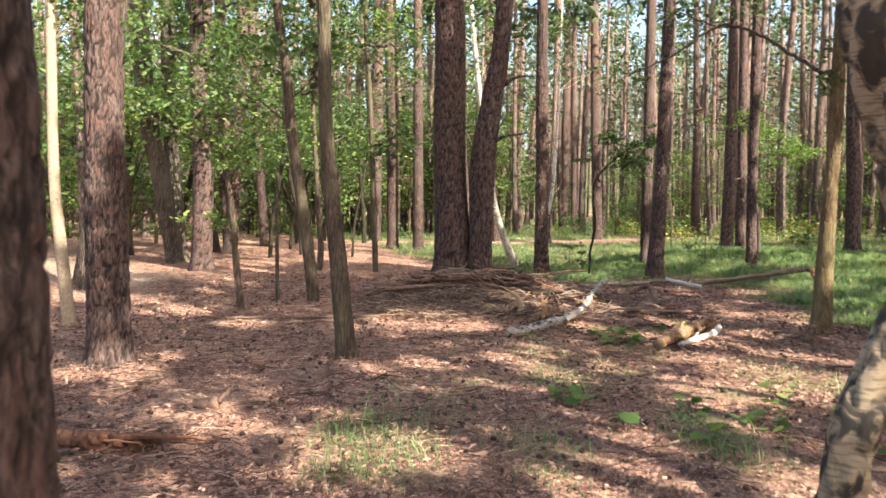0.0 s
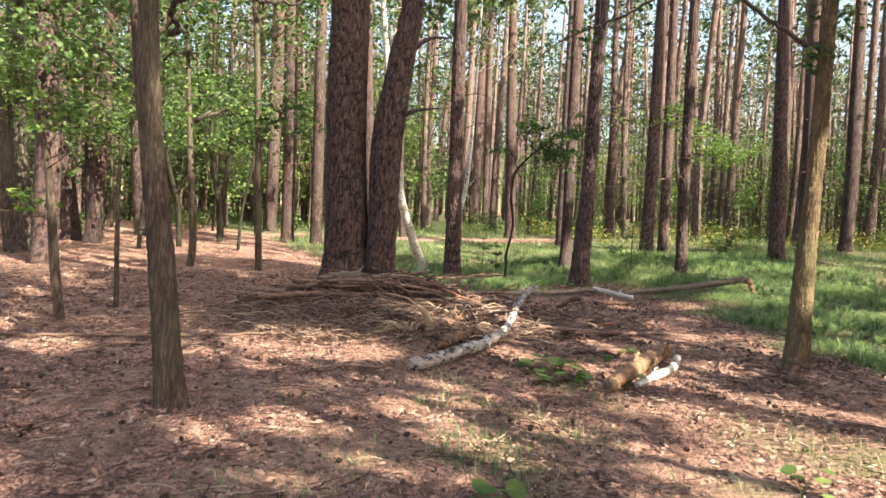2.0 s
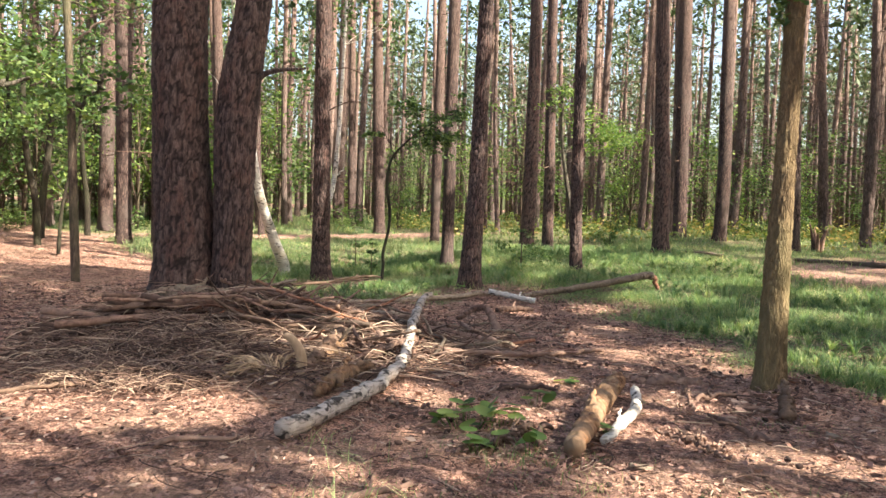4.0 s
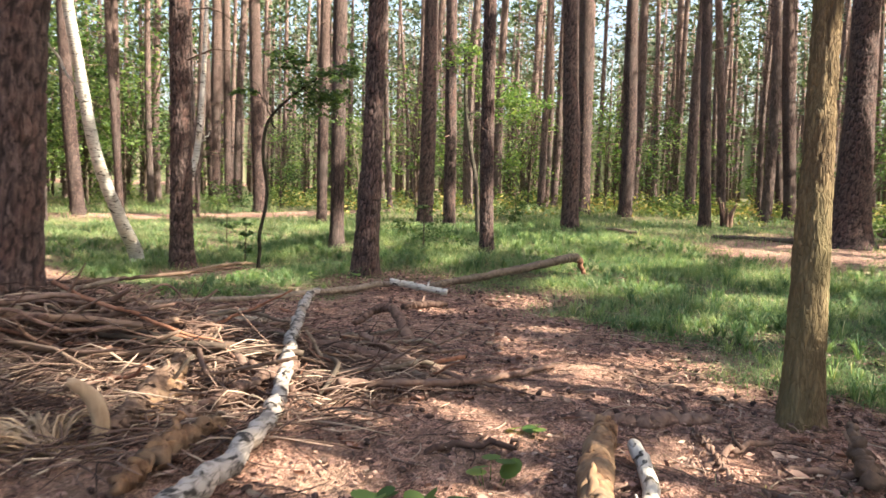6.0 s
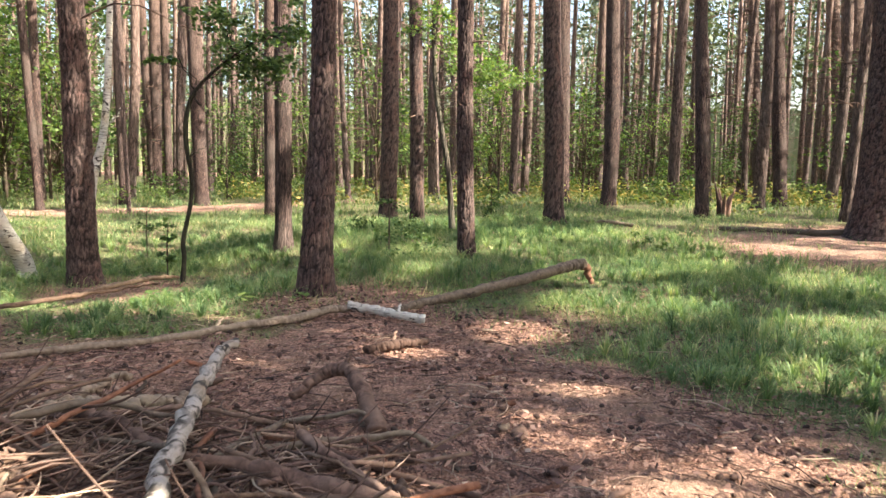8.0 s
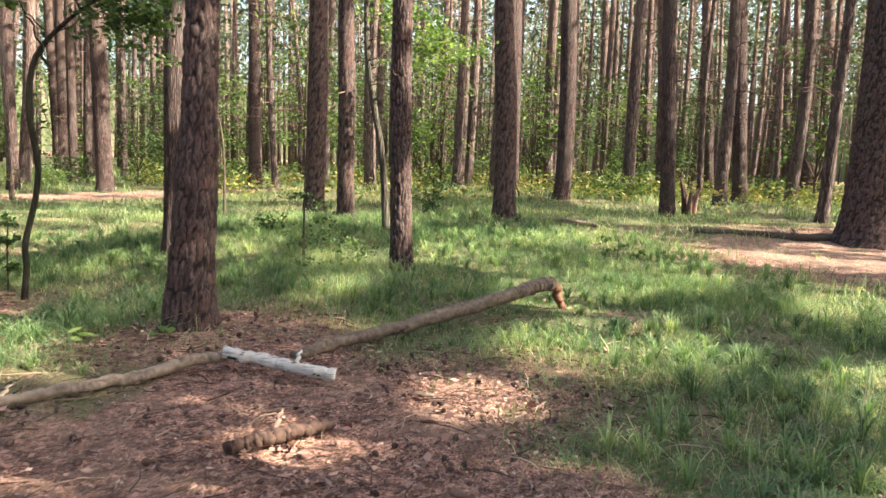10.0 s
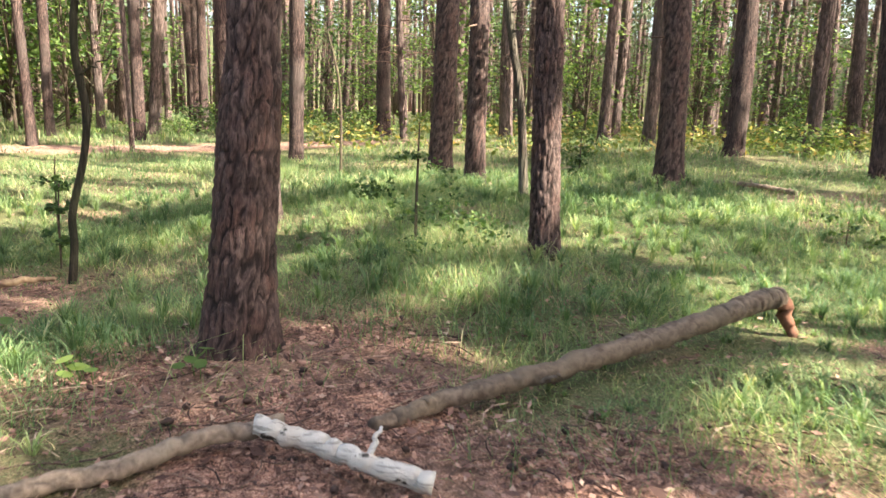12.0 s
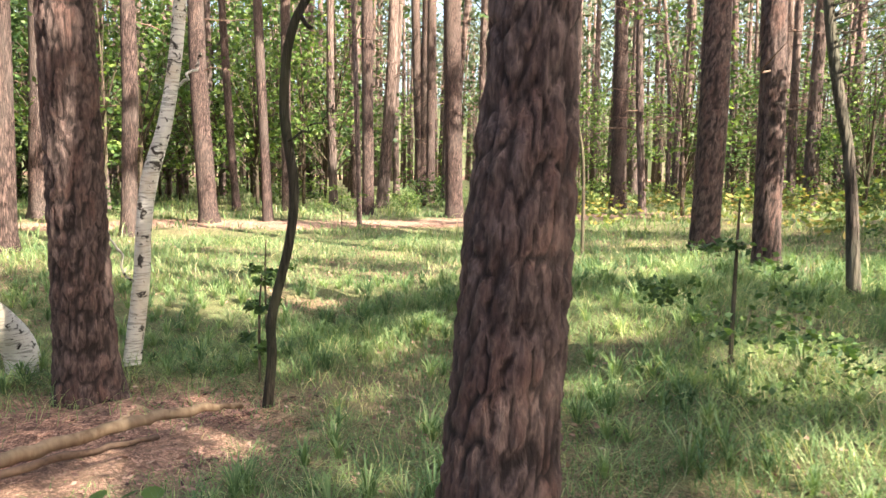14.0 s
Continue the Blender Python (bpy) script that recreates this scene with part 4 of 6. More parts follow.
sapling("young_tree", -2.16, 12.61, [(-2.16, 12.61, -.15, .21), (-2.32, 12.69, 1.12, .2), (-2.55, 12.79, 2.6, .18), (-2.67, 12.86, 3.9, .165), (-2.82, 12.92, 4.9, .15), (-3.0, 13, 8, .08)], "curved slim tree with smooth greenish bark",
        clumps=[(-3.4, 13.0, 4.0, .8, 320), (-2.0, 13.0, 4.4, .7, 260), (-2.6, 13.2, 5.2, .9, 300)], twigs=[[(-2.4, 12.8, 3.4, .06), (-1.9, 12.8, 3.9, .04), (-1.4, 12.8, 4.2, .015)], [(-2.5, 12.8, 2.7, .05), (-3.1, 12.9, 3.2, .03), (-3.9, 12.9, 3.5, .012)]])
sapling("young_tree", -3.0, 18.14, [(-3.0, 18.14, -.13, .16), (-2.96, 18.2, .6, .15), (-3.07, 18.29, 2.3, .12), (-3.2, 18.4, 5, .06)], "slim upright young tree on needle litter", clumps=[(-3.1, 18.4, 4.6, .9, 360), (-2.4, 18.8, 3.6, .6, 200)])
sapling("young_tree", -1.59, 17.75, [(-1.59, 17.75, -.13, .14), (-1.67, 17.9, 2.3, .13), (-1.74, 18.0, 3.9, .12), (-1.84, 18.1, 5.64, .11), (-1.9, 18.2, 8, .06)], "thin straight dark-stemmed tree on needle litter",
        clumps=[(-1.8, 18.2, 5.4, .9, 320), (-.9, 18.5, 4.6, .7, 220), (-2.5, 18.6, 4.9, .8, 240)], twigs=[[(-1.7, 18.0, 3.6, .05), (-1.2, 18.1, 4.1, .03), (-.5, 18.2, 4.4, .012)]])
sapling("young_oak", 6.69, 19.2, [(6.69, 19.2, -.03, .03), (6.7, 19.22, .5, .025), (6.72, 19.25, 1.05, .012)], "knee-high oak seedling with dark leaves in grass", "plant", clumps=[(6.7, 19.25, .8, .22, 50), (6.45, 19.2, .45, .28, 80), (7.0, 19.1, .45, .32, 90), (7.2, 18.9, .2, .3, 80), (6.5, 18.9, .15, .35, 70), (6.9, 18.7, .1, .35, 70)], size=.055)
sapling("young_oak", 3.66, 21.7, [(3.66, 21.7, -.26, .02), (3.65, 21.7, .2, .018), (3.66, 21.7, .55, .01)], "small oak seedling in grass", "plant", clumps=[(3.65, 21.7, .35, .2, 50)], size=.07)
sapling("young_oak", 3.75, 20.4, [(3.75, 20.4, -.36, .02), (3.75, 20.4, .1, .018), (3.77, 20.4, .42, .01)], "small leafy oak seedling in grass beside a thin dark stem", "plant", clumps=[(3.75, 20.4, .2, .12, 60), (3.75, 20.4, -.05, .14, 50), (3.8, 20.4, .42, .08, 20)], size=.075)
sapling("pine_seedling", 10.48, 17.84, [(10.48, 17.84, .01, .02), (10.48, 17.84, .3, .01)], "small dark bushy seedling in grass", "plant", clumps=[(10.48, 17.84, .18, .2, 90)], size=.06)
sapling("young_oak", 11.3, 23.6, [(11.3, 23.6, .1, .03), (11.3, 23.6, .9, .01)], "small leafy bush in grass", "plant", clumps=[(11.3, 23.6, .6, .35, 120), (11.3, 23.6, .25, .3, 80)], size=.07)
sapling("young_oak", 4.2, 31.6, [(4.2, 31.6, -.15, .02), (4.2, 31.6, .8, .01)], "small sunlit sapling in grass", "plant", clumps=[(4.2, 31.6, .5, .35, 90)], size=.07, leaf=LEAF_BRIGHT)

for _x, _y, _d, _u in ((-4.6, 24.5, .16, -.5), (-5.3, 23.0, .13, .45), (-3.9, 27.0, .2, -.35), (-9.3, 26.5, .22, .6), (-4.4, 30.0, .24, .3), (-6.1, 31.5, .2, -.8), (-2.9, 24.0, .09, .5), (-8.6, 30.5, .26, -.5), (-5.6, 27.5, .12, .9), (-3.3, 31.5, .2, -.2)):
    _z = float(land(_x, _y))
    sapling("young_oak", _x, _y, [(_x, _y, _z - .1, _d), (_x + _u * .15, _y + .1, _z + 1.1, _d * .9), (_x + _u * .7, _y, _z + 2.4, _d * .8), (_x + _u, _y + .1, _z + 3.8, _d * .7), (_x + _u * .8, _y, _z + 6.5, _d * .4)],
            "crooked dark-stemmed young oak in the shade", mat=BARK_DARK, clumps=[(_x + _u, _y, _z + 3.6, .8, 170), (_x + _u * .4, _y + .3, _z + 4.8, .9, 170), (_x - .5, _y - .3, _z + 2.9, .6, 90)], size=.12,
            twigs=[[(_x + _u * .7, _y, _z + 2.4, .05), (_x + _u * 1.2, _y, _z + 3.0, .035), (_x + _u * 2.1, _y, _z + 3.1, .012)], [(_x + _u * .2, _y, _z + 1.5, .04), (_x - _u * .4, _y, _z + 2.1, .025), (_x - _u * .9, _y, _z + 2.9, .01)]])

# the limb that arches out of the slim oak's top
_oak = [o for o in scene.objects if o.name.startswith("oak_tree") and o.location.x > 3][0]
_b = _oak.location
for pts in ([(5.15, 10.1, 3.26, .07), (5.0, 10.2, 3.3, .055), (4.7, 10.3, 3.52, .05), (4.31, 10.36, 3.78, .045), (3.93, 10.36, 3.91, .042), (3.66, 10.36, 3.9, .038), (3.32, 10.35, 3.66, .032), (2.94, 10.34, 3.44, .026), (2.48, 10.32, 3.24, .018), (2.1, 10.31, 2.97, .009)],
            [(3.66, 10.36, 3.9, .025), (3.3, 10.5, 4.1, .018), (2.9, 10.6, 4.2, .01)], [(4.31, 10.36, 3.78, .02), (4.3, 10.7, 4.2, .014), (4.1, 11, 4.5, .008)], [(2.94, 10.34, 3.44, .014), (2.7, 10.2, 3.2, .01), (2.5, 10.1, 2.8, .005)]):
    v, f = tube([(a - _b.x, b - _b.y, c - _b.z, e / 2) for a, b, c, e in pts], 8 * len(pts), 8, 0.0, 3, 0.03)
    child("limb", raw_mesh("limb", v, f, BARK_THIN, smooth=True), _oak)
_c = []
for a, b, c, rad, n in ((5.15, 10.1, 3.15, .16, 60), (5.3, 10.2, 3.6, .3, 80), (4.3, 10.5, 4.2, .35, 110), (2.6, 10.3, 3.2, .25, 50), (3.2, 10.5, 4.1, .3, 80), (5.05, 10.1, 3.0, .12, 30)):
    _c.append(np.array((a - _b.x, b - _b.y, c - _b.z)) + rng.normal(size=(n, 3)) * rad * (.6, .6, .35))
v, f, t = leaf_quads(np.vstack(_c), .085, .05, rng, .4)
child("leaves", raw_mesh("leaves", v, f, LEAF, t), _oak)


for _k, (_x, _n) in enumerate(((-7.36, 6), (-5.99, 7), (-7.74, 5), (-6.96, 5), (-7.28, 4), (-2.16, 4), (-3.0, 4), (-1.59, 4))):
    for _o in [o for o in scene.objects if o.parent is None and o.type == "EMPTY" and abs(o.location.x - _x) < .006]:
        leafy_limbs(_o, _n, 2.6, 6.5, 2.4 if _k < 5 else 1.5, 420 if _k < 5 else 240, 50 + _k, LEAF if _k % 2 else LEAF_BRIGHT)

# ---- the wood beyond: pines scattered at random, thinned where the walker's clearing is ----
PLACED = [(o.location.x, o.location.y) for o in scene.objects if o.parent is None and o.type == "EMPTY"]


def scatter(n, x0, x1, y0, y1, gap, keep, seed):
    """Random places at least gap apart and away from what stands already."""
    r = np.random.default_rng(seed)
    out = []
    cells = {}
    def cell(x, y):
        return int(x // gap), int(y // gap)
    for x, y in PLACED:
        cells.setdefault(cell(x, y), []).append((x, y))
    for _ in range(n * 30):
        if len(out) >= n:
            break
        x, y = r.uniform(x0, x1), r.uniform(y0, y1)
        if not keep(x, y):
            continue
        i, j = cell(x, y)
        if any((x - a) ** 2 + (y - b) ** 2 < gap * gap for di in (-1, 0, 1) for dj in (-1, 0, 1) for a, b in cells.get((i + di, j + dj), ())):
            continue
        cells.setdefault((i, j), []).append((x, y))
        out.append((x, y))
    return out


def clearing(x, y):
    """The open ground whose trees are all set out one by one above."""
    return ((x - 4) / 14.5) ** 2 + ((y - 14) / 22.5) ** 2 < 1 and y > 1 + .35 * max(x - 4, 0) or (x < 10 and x > 2.0 and y < 6 and y > 1) or (-9.5 < x < 0 and -1 < y < 27) or (abs(x) < 2.5 and -6 < y < 5)


# pines added out of view, beside and behind the walker, to shade the clearing
for x, y in scatter(95, -14, 32, -20, 16, 2.3, lambda x, y: not clearing(x, y) and (y < 1.0 + .5 * max(x - 3, 0) or x > 17 + (y - 12) * .3 or x < -11), 3):
    pine(x, y, float(rng.uniform(.26, .42)), stubs=1, seed=[int(x * 77 + y * 131) % 9000 + 300])



def unseen(x, y):
    """Ground on the sunny side of the walk, well off its way and out of view."""
    return x > 6.8 and y < min(1.6 * x, 3 + 1.1 * x, 5.7 + .8 * x, 8.5 + .55 * (x - 2), 11 + .45 * (x - 3)) - 2.2 and math.hypot(x - 5, y - 10) > 3.2


# unseen pines added here only to throw shade on near stems and litter
for x, y in scatter(20, 6.8, 23, 0, 14, 2.9, unseen, 13):
    PLACED.append((x, y))
    pine(x, y, float(rng.uniform(.24, .36)), stubs=1, seed=[int(x * 77 + y * 131) % 9000 + 300])

# the far pines in view, as copies of a dozen kinds
kinds = []
for k in range(14):
    d = float(rng.uniform(.22, .42))
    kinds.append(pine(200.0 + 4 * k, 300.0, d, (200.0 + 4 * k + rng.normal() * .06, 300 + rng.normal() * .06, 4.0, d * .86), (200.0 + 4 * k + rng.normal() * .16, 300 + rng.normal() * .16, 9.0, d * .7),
                      mat=BARK_FAR_LIT, stubs=3, airy=True, label="tall straight pine with a bare reddish stem in the wood beyond", seed=[700 + k]))


def wood(x, y):
    a = math.degrees(math.atan2(x, y + 4))
    return not clearing(x, y) and -37 < a < 78 and math.hypot(x - 3, y - 10) < 105 and not (y < 14 + .2 * x and x < 22) and not (-14 < x + .95 * (y - 19.5) + 9.5 < 1.6 and y < 40 and x < -6)


far = scatter(1000, -60, 100, 2, 110, 1.9, wood, 5)
far.sort(key=lambda p: math.hypot(p[0] - 4, p[1] - 12))
for i, (x, y) in enumerate(far[:170]):
    copy_thing(kinds[i % 14], pose(x, y, float(land(x, y)), float(rng.normal() * 1.2), float(rng.normal() * 1.2), float(rng.uniform(0, 360))))
for k in kinds:
    for o in (*k.children_recursive, k):
        bpy.data.objects.remove(o)
stems, tops, tones = [], [], []
for x, y in far[170:]:
    z, d, lx, ly = float(land(x, y)), float(rng.uniform(.2, .4)), rng.normal() * .35, rng.normal() * .35
    stems.append(tube([(x, y, z - .2, d / 2), (x + lx * .5, y + ly * .5, z + 8, d / 2.5), (x + lx, y + ly, z + 16, d / 8)], 5, 7))
    for _ in range(5):
        h, a, w = rng.uniform(2, 9), rng.random() * 6.28, rng.uniform(.6, 1.8)
        stems.append(tube([(x, y, z + h, .022), (x + math.cos(a) * w, y + math.sin(a) * w, z + h + w * rng.uniform(-.3, .25), .006)], 2, 4))
    h = 6.5 + 11 * rng.random(30) ** .8
    a = rng.random(30) * 6.28
    w = 2.2 * (1.15 - (h - 6.5) / 11.5) * np.sqrt(rng.random(30))
    tops.append(np.repeat(np.stack([x + lx + np.cos(a) * w, y + ly + np.sin(a) * w, z + h], 1), 7, 0) + rng.normal(size=(210, 3)) * (.4, .4, .25))
v, f = join(stems)
me = raw_mesh("far_pine_stems", v, f, BARK_FAR_LIT, smooth=True)
tagged(new("far_pine_stems", me), "the massed stems of the pine wood far off", "trees", kind="stuff")
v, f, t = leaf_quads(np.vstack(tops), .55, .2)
tagged(new("far_pine_crowns", raw_mesh("far_pine_crowns", v, f, NEEDLES_FAR_HAZY, t)), "the massed needle crowns of the pine wood far off", "trees", kind="stuff")


# bushes and young broad-leaved trees under the far pines
def bush_kind(k, tall):
    r = np.random.default_rng(900 + k)
    th = thing("young_broadleaf_tree" if tall else "bush", 0, 0, 0, "young broad-leaved tree with light green leaves under the pines" if tall else "low leafy green bush under the pines", "tree" if tall else "bush", "undergrowth")
    pts, limbs = [], []
    n = 16 if tall else 12
    for _ in range(n):
        a, q = r.random() * 6.28, math.sqrt(r.random())
        c = np.array((math.cos(a) * q * (1.5 if tall else .9), math.sin(a) * q * (1.5 if tall else .9), r.uniform(1.3, 5.8) if tall else r.uniform(.15, .85)))
        m = 60 if tall else 36
        pts.append(c + r.normal(size=(m, 3)) * ((.42, .42, .24) if tall else (.26, .26, .16)))
        limbs.append(tube([(0, 0, c[2] * .4, .025), (c[0] * .5, c[1] * .5, c[2] * .8, .015), (*c, .005)], 5, 4))
    if tall:
        v, f = tube([(0, 0, -.1, .06), (.1, .05, 2.5, .045), (0, .1, 5.5, .015)], 10, 7)
        child("trunk", raw_mesh("trunk", v, f, BARK_THIN), th)
    v, f, t = leaf_quads(np.vstack(pts), .17 if tall else .13, .11 if tall else .08, r, .5)
    child("crown", raw_mesh("crown", v, f, LEAF_BRIGHT if k % 2 else LEAF, t), th)
    v, f = join(limbs)
    child("branchwork", raw_mesh("branchwork", v, f, BARK_THIN), th)["kind"] = "stuff"
    return th


low = [bush_kind(k, False) for k in range(4)]
tall = [bush_kind(10 + k, True) for k in range(5)]


def wood_edge(x, y):
    return wood(x, y) and math.hypot(x - 4, y - 14) < 48


def left_side(x, y):
    return x < 1 + .05 * y and y > 16 and x > -34 and not clearing(x, y) and not (-16 < x + .95 * (y - 19.5) + 9.5 < 1.0 and x < -5 and y < 34)


for i, (x, y) in enumerate(scatter(120, -30, 60, 8, 60, 1.6, wood_edge, 8)):
    s = float(rng.uniform(.5, 1.15))
    copy_thing(low[i % 4], pose(x, y, float(land(x, y)), 0, 0, float(rng.uniform(0, 360))) @ Matrix.Scale(s, 4))
for i, (x, y) in enumerate(scatter(80, -34, 4, 16, 52, 2.0, left_side, 9) + scatter(26, -9, 4.5, 35, 50, 1.8, lambda x, y: True, 12) + scatter(52, 4, 60, 24, 60, 3.2, wood_edge, 10)):
    s = float(rng.uniform(.8, 1.6)) if x < 5 else float(rng.uniform(.6, 1.1))
    copy_thing(tall[i % 5], pose(x, y, float(land(x, y)), 0, 0, float(rng.uniform(0, 360))) @ Matrix.Scale(s, 4))
for k in low + tall:
    for o in (*k.children_recursive, k):
        bpy.data.objects.remove(o)

# leaves of the tall trees over the left side of the clearing
_v = []
for x, y, z, rad, n in ((-8.5, 20.5, 4.6, 1.5, 500), (-6.6, 20, 5.4, 1.4, 420), (-5.2, 18, 4.4, 1.1, 380), (-4.2, 20, 5.6, 1.3, 380), (-7.3, 17, 5.2, 1.2, 320), (-9.8, 18, 4.9, 1.3, 360), (-1.6, 22, 6.0, 1.2, 320), (-3.4, 22, 4.0, 1.0, 260)):
    k = n // 20
    sub = np.array((x, y, z)) + np.random.default_rng(int(n)).normal(size=(k, 3)) * rad * (.6, .6, .4)
    _v.append(np.repeat(sub, 20, 0) + rng.normal(size=(k * 20, 3)) * .3)
_v = np.vstack(_v)
_host = [o for o in scene.objects if o.name.startswith("leaning_oak")][0]
v, f, t = leaf_quads(_v - np.array(_host.location), .15, .09, rng, .5)
child("crown", raw_mesh("crown", v, f, LEAF, t), _host)


# the ring of woods that closes the view
n = 240
a = np.linspace(0, 2 * np.pi, n, endpoint=False)
top = 9.0 + 3.0 * lattice(np.arange(n) * .5, np.zeros(n), 8, 120)
v = np.vstack([np.stack([4 + 118 * np.cos(a), 12 + 118 * np.sin(a), np.full(n, -3.0)], 1), np.stack([4 + 118 * np.cos(a), 12 + 118 * np.sin(a), top], 1)])
i = np.arange(n)
m, nodes, links, bsdf = node_material("distant_woods", 1.0)
st = noise_tex(nodes, links, coords(nodes, links, (1, 1, .06), False), 1.1, 5)
gr = noise_tex(nodes, links, coords(nodes, links, (1, 1, 1), False), .35, 4)
c = ramp(nodes, links, st, [(.36, (.07, .07, .05)), (.5, (.17, .18, .11)), (.6, (.34, .27, .22))])
links.new(mix(nodes, links, gr, c, (.10, .14, .06)), bsdf.inputs["Base Color"])
tagged(new("backdrop", raw_mesh("backdrop", v, np.stack([i, (i + 1) % n, n + (i + 1) % n, n + i], 1), m)), "hazy edge of the distant woods", "backdrop", kind="structure")


# ---- fallen wood ----
def log(name, pts, label, mat=LOGBARK, sides=14, steps=60, bark=0.006, category="log", group="", extra=(), wobble=.02, seed=3):
    x, y, z = pts[0][0], pts[0][1], pts[0][2]
    if not extra:
        m = len(pts) // 2
        a, b, c, e = pts[m]
        extra = ([(a, b, c, e * .45), (a + .05, b + .1, c + e * .7, e * .3), (a + .1, b + .16, c + e, e * .15)],)
    th = thing(name, x, y, z, label, category, group)
    for i, p in enumerate((pts, *extra)):
        v, f = tube([(a - x, b - y, c - z, e / 2) for a, b, c, e in p], steps if i == 0 else 14, sides if i == 0 else 8, bark if i == 0 else 0, seed + i, wobble)
        child("stem" if i == 0 else "broken_branch", raw_mesh("stem", v, f, mat, smooth=True), th)
    return th


big = log("fallen_log", [(5.25, 15.98, -.2, .07), (5.6, 16.06, -.16, .09), (6.1, 16.08, -.1, .105), (6.7, 16.12, -.02, .115), (7.3, 16.18, .06, .125), (7.75, 16.25, .12, .13), (7.97, 16.28, .13, .125)],
          "long grey-brown fallen log with its splintered end above the grass", LYING_BARK_SUNLIT, sides=20, steps=120, extra=([(6.15, 16.05, -.12, .03), (6.2, 15.95, -.05, .015)],))
v, f = tube([(7.93 - 5.25, .30, .31, .06), (8.01 - 5.25, .30, .27, .05), (8.06 - 5.25, .27, .14, .035), (8.04 - 5.25, .22, .03, .02)], 16, 10, .006, 2, .03)
child("broken_end", raw_mesh("broken_end", v, f, REDWOOD, smooth=True), big, "raw orange splintered break")
log("fallen_branch", [(4.85, 15.98, -.12, .07), (4.5, 15.95, -.13, .078), (4.2, 15.85, -.16, .074), (3.8, 15.8, -.17, .076), (3.4, 15.68, -.17, .07), (2.9, 15.5, -.17, .068), (2.3, 15.42, -.16, .06), (1.5, 15.28, -.15, .045)],
    "long bent brown fallen branch lying along the edge of the grass", LYING_BARK_SUNLIT, sides=16, steps=110)
log("birch_log", [(4.72, 15.93, -.09, .08), (4.93, 15.74, -.12, .085), (5.1, 15.55, -.15, .08), (5.3, 15.37, -.18, .085)], "short white birch log lying across a brown branch", BIRCH, steps=40)
log("fallen_branch", [(.9, 16.75, -.1, .05), (1.7, 17.44, -.15, .05), (2.6, 18.3, -.2, .045), (3.4, 18.95, -.22, .03)], "thin straight pale fallen branch in the grass", BAREWOOD)
log("birch_pole", [(.84, 9.38, -.12, .13), (1.15, 9.70, -.11, .12), (1.36, 9.92, -.09, .115), (1.62, 10.22, -.08, .11), (1.93, 10.75, -.06, .10), (2.12, 11.2, -.03, .095), (2.32, 11.8, .04, .09), (2.6, 12.6, .11, .08), (2.93, 13.5, .14, .07), (3.1, 13.75, .17, .04)],
    "curved fallen white birch stem resting on a brush pile", BIRCH_FALLEN, sides=20, steps=130, wobble=.03)
log("rotten_log", [(3.6, 10.02, -.06, .12), (3.25, 9.62, -.08, .15), (2.92, 9.2, -.09, .14), (2.5, 8.66, -.12, .12)], "barkless yellow-orange rotten log on the needle litter", ROTWOOD, sides=22, steps=90, bark=.022)
log("birch_piece", [(3.62, 9.80, -.10, .07), (3.40, 9.42, -.12, .08), (3.07, 9.09, -.14, .07), (2.82, 8.86, -.16, .05)], "broken white piece of birch beside a rotten log", BIRCH, steps=30)
log("rotten_log", [(-2.9, 4.8, -.04, .09), (-2.4, 4.76, -.03, .11), (-2.05, 4.76, -.03, .10), (-1.85, 4.85, -.05, .05)], "red-brown splintered rotten log on the needle litter", REDWOOD, bark=.03, steps=90, sides=26,
    extra=[[(-2.5 + .12 * k, 4.72 + .03 * (k % 3), .0 + .012 * (k % 2), .03), (-2.1 + .12 * k, 4.76 + .05 * (k % 3 - 1), -.01, .022), (-1.9 + .13 * k, 4.8 + .09 * (k % 3 - 1), -.04, .006)] for k in range(5)])
log("bark_piece", [(-1.95, 5.82, -.08, .09), (-1.75, 5.8, -.06, .1)], "dark slab of fallen bark", DEADWOOD, steps=10)
log("fallen_branch", [(2.3, 18.15, -.22, .05), (2.76, 18.6, -.2, .07), (3.15, 19.03, -.2, .065), (3.45, 19.28, -.2, .055), (3.75, 19.52, -.24, .035)], "smooth pale brown fallen branch at the foot of a pine", STRAW)
log("fallen_branch", [(14.1, 19.6, .16, .08), (14.9, 18.9, .15, .12), (15.1, 18.2, .16, .14), (15.7, 17.75, .2, .12)], "long dark curved fallen branch at the foot of a big pine")
log("fallen_branch", [(12.6, 21.9, .18, .05), (12.7, 21.2, .2, .07), (12.9, 20.6, .16, .08)], "short grey fallen branch in the grass")
log("fallen_log", [(18.6, 18.6, .3, .2), (18.3, 17.4, .34, .22), (18.5, 15.8, .3, .2)], "grey fallen log among the pines")
log("fallen_log", [(18.0, 19.1, .1, .16), (18.0, 17.6, .12, .18), (17.8, 16.0, .1, .14)], "dark fallen log among the pines")
log("crooked_root", [(3.30, 13.25, -.08, .05), (3.5, 13.3, .02, .07), (3.62, 13.2, .06, .08), (3.62, 12.95, .0, .09), (3.60, 12.7, -.15, .11)], "crooked dark root stub standing out of the litter", DEADWOOD)
log("splintered_branch", [(4.3, 14.5, -.18, .06), (4.55, 14.5, -.16, .08), (4.9, 14.58, -.18, .05)], "splintered piece of dead branch on the litter", DEADWOOD)
log("fallen_branch", [(-3.93, 11.97, -.1, .03), (-2.99, 10.56, -.12, .035), (-2.5, 10.1, -.12, .04), (-1.4, 10.2, -.1, .03)], "long thin crooked branch on the needle litter", DEADWOOD)
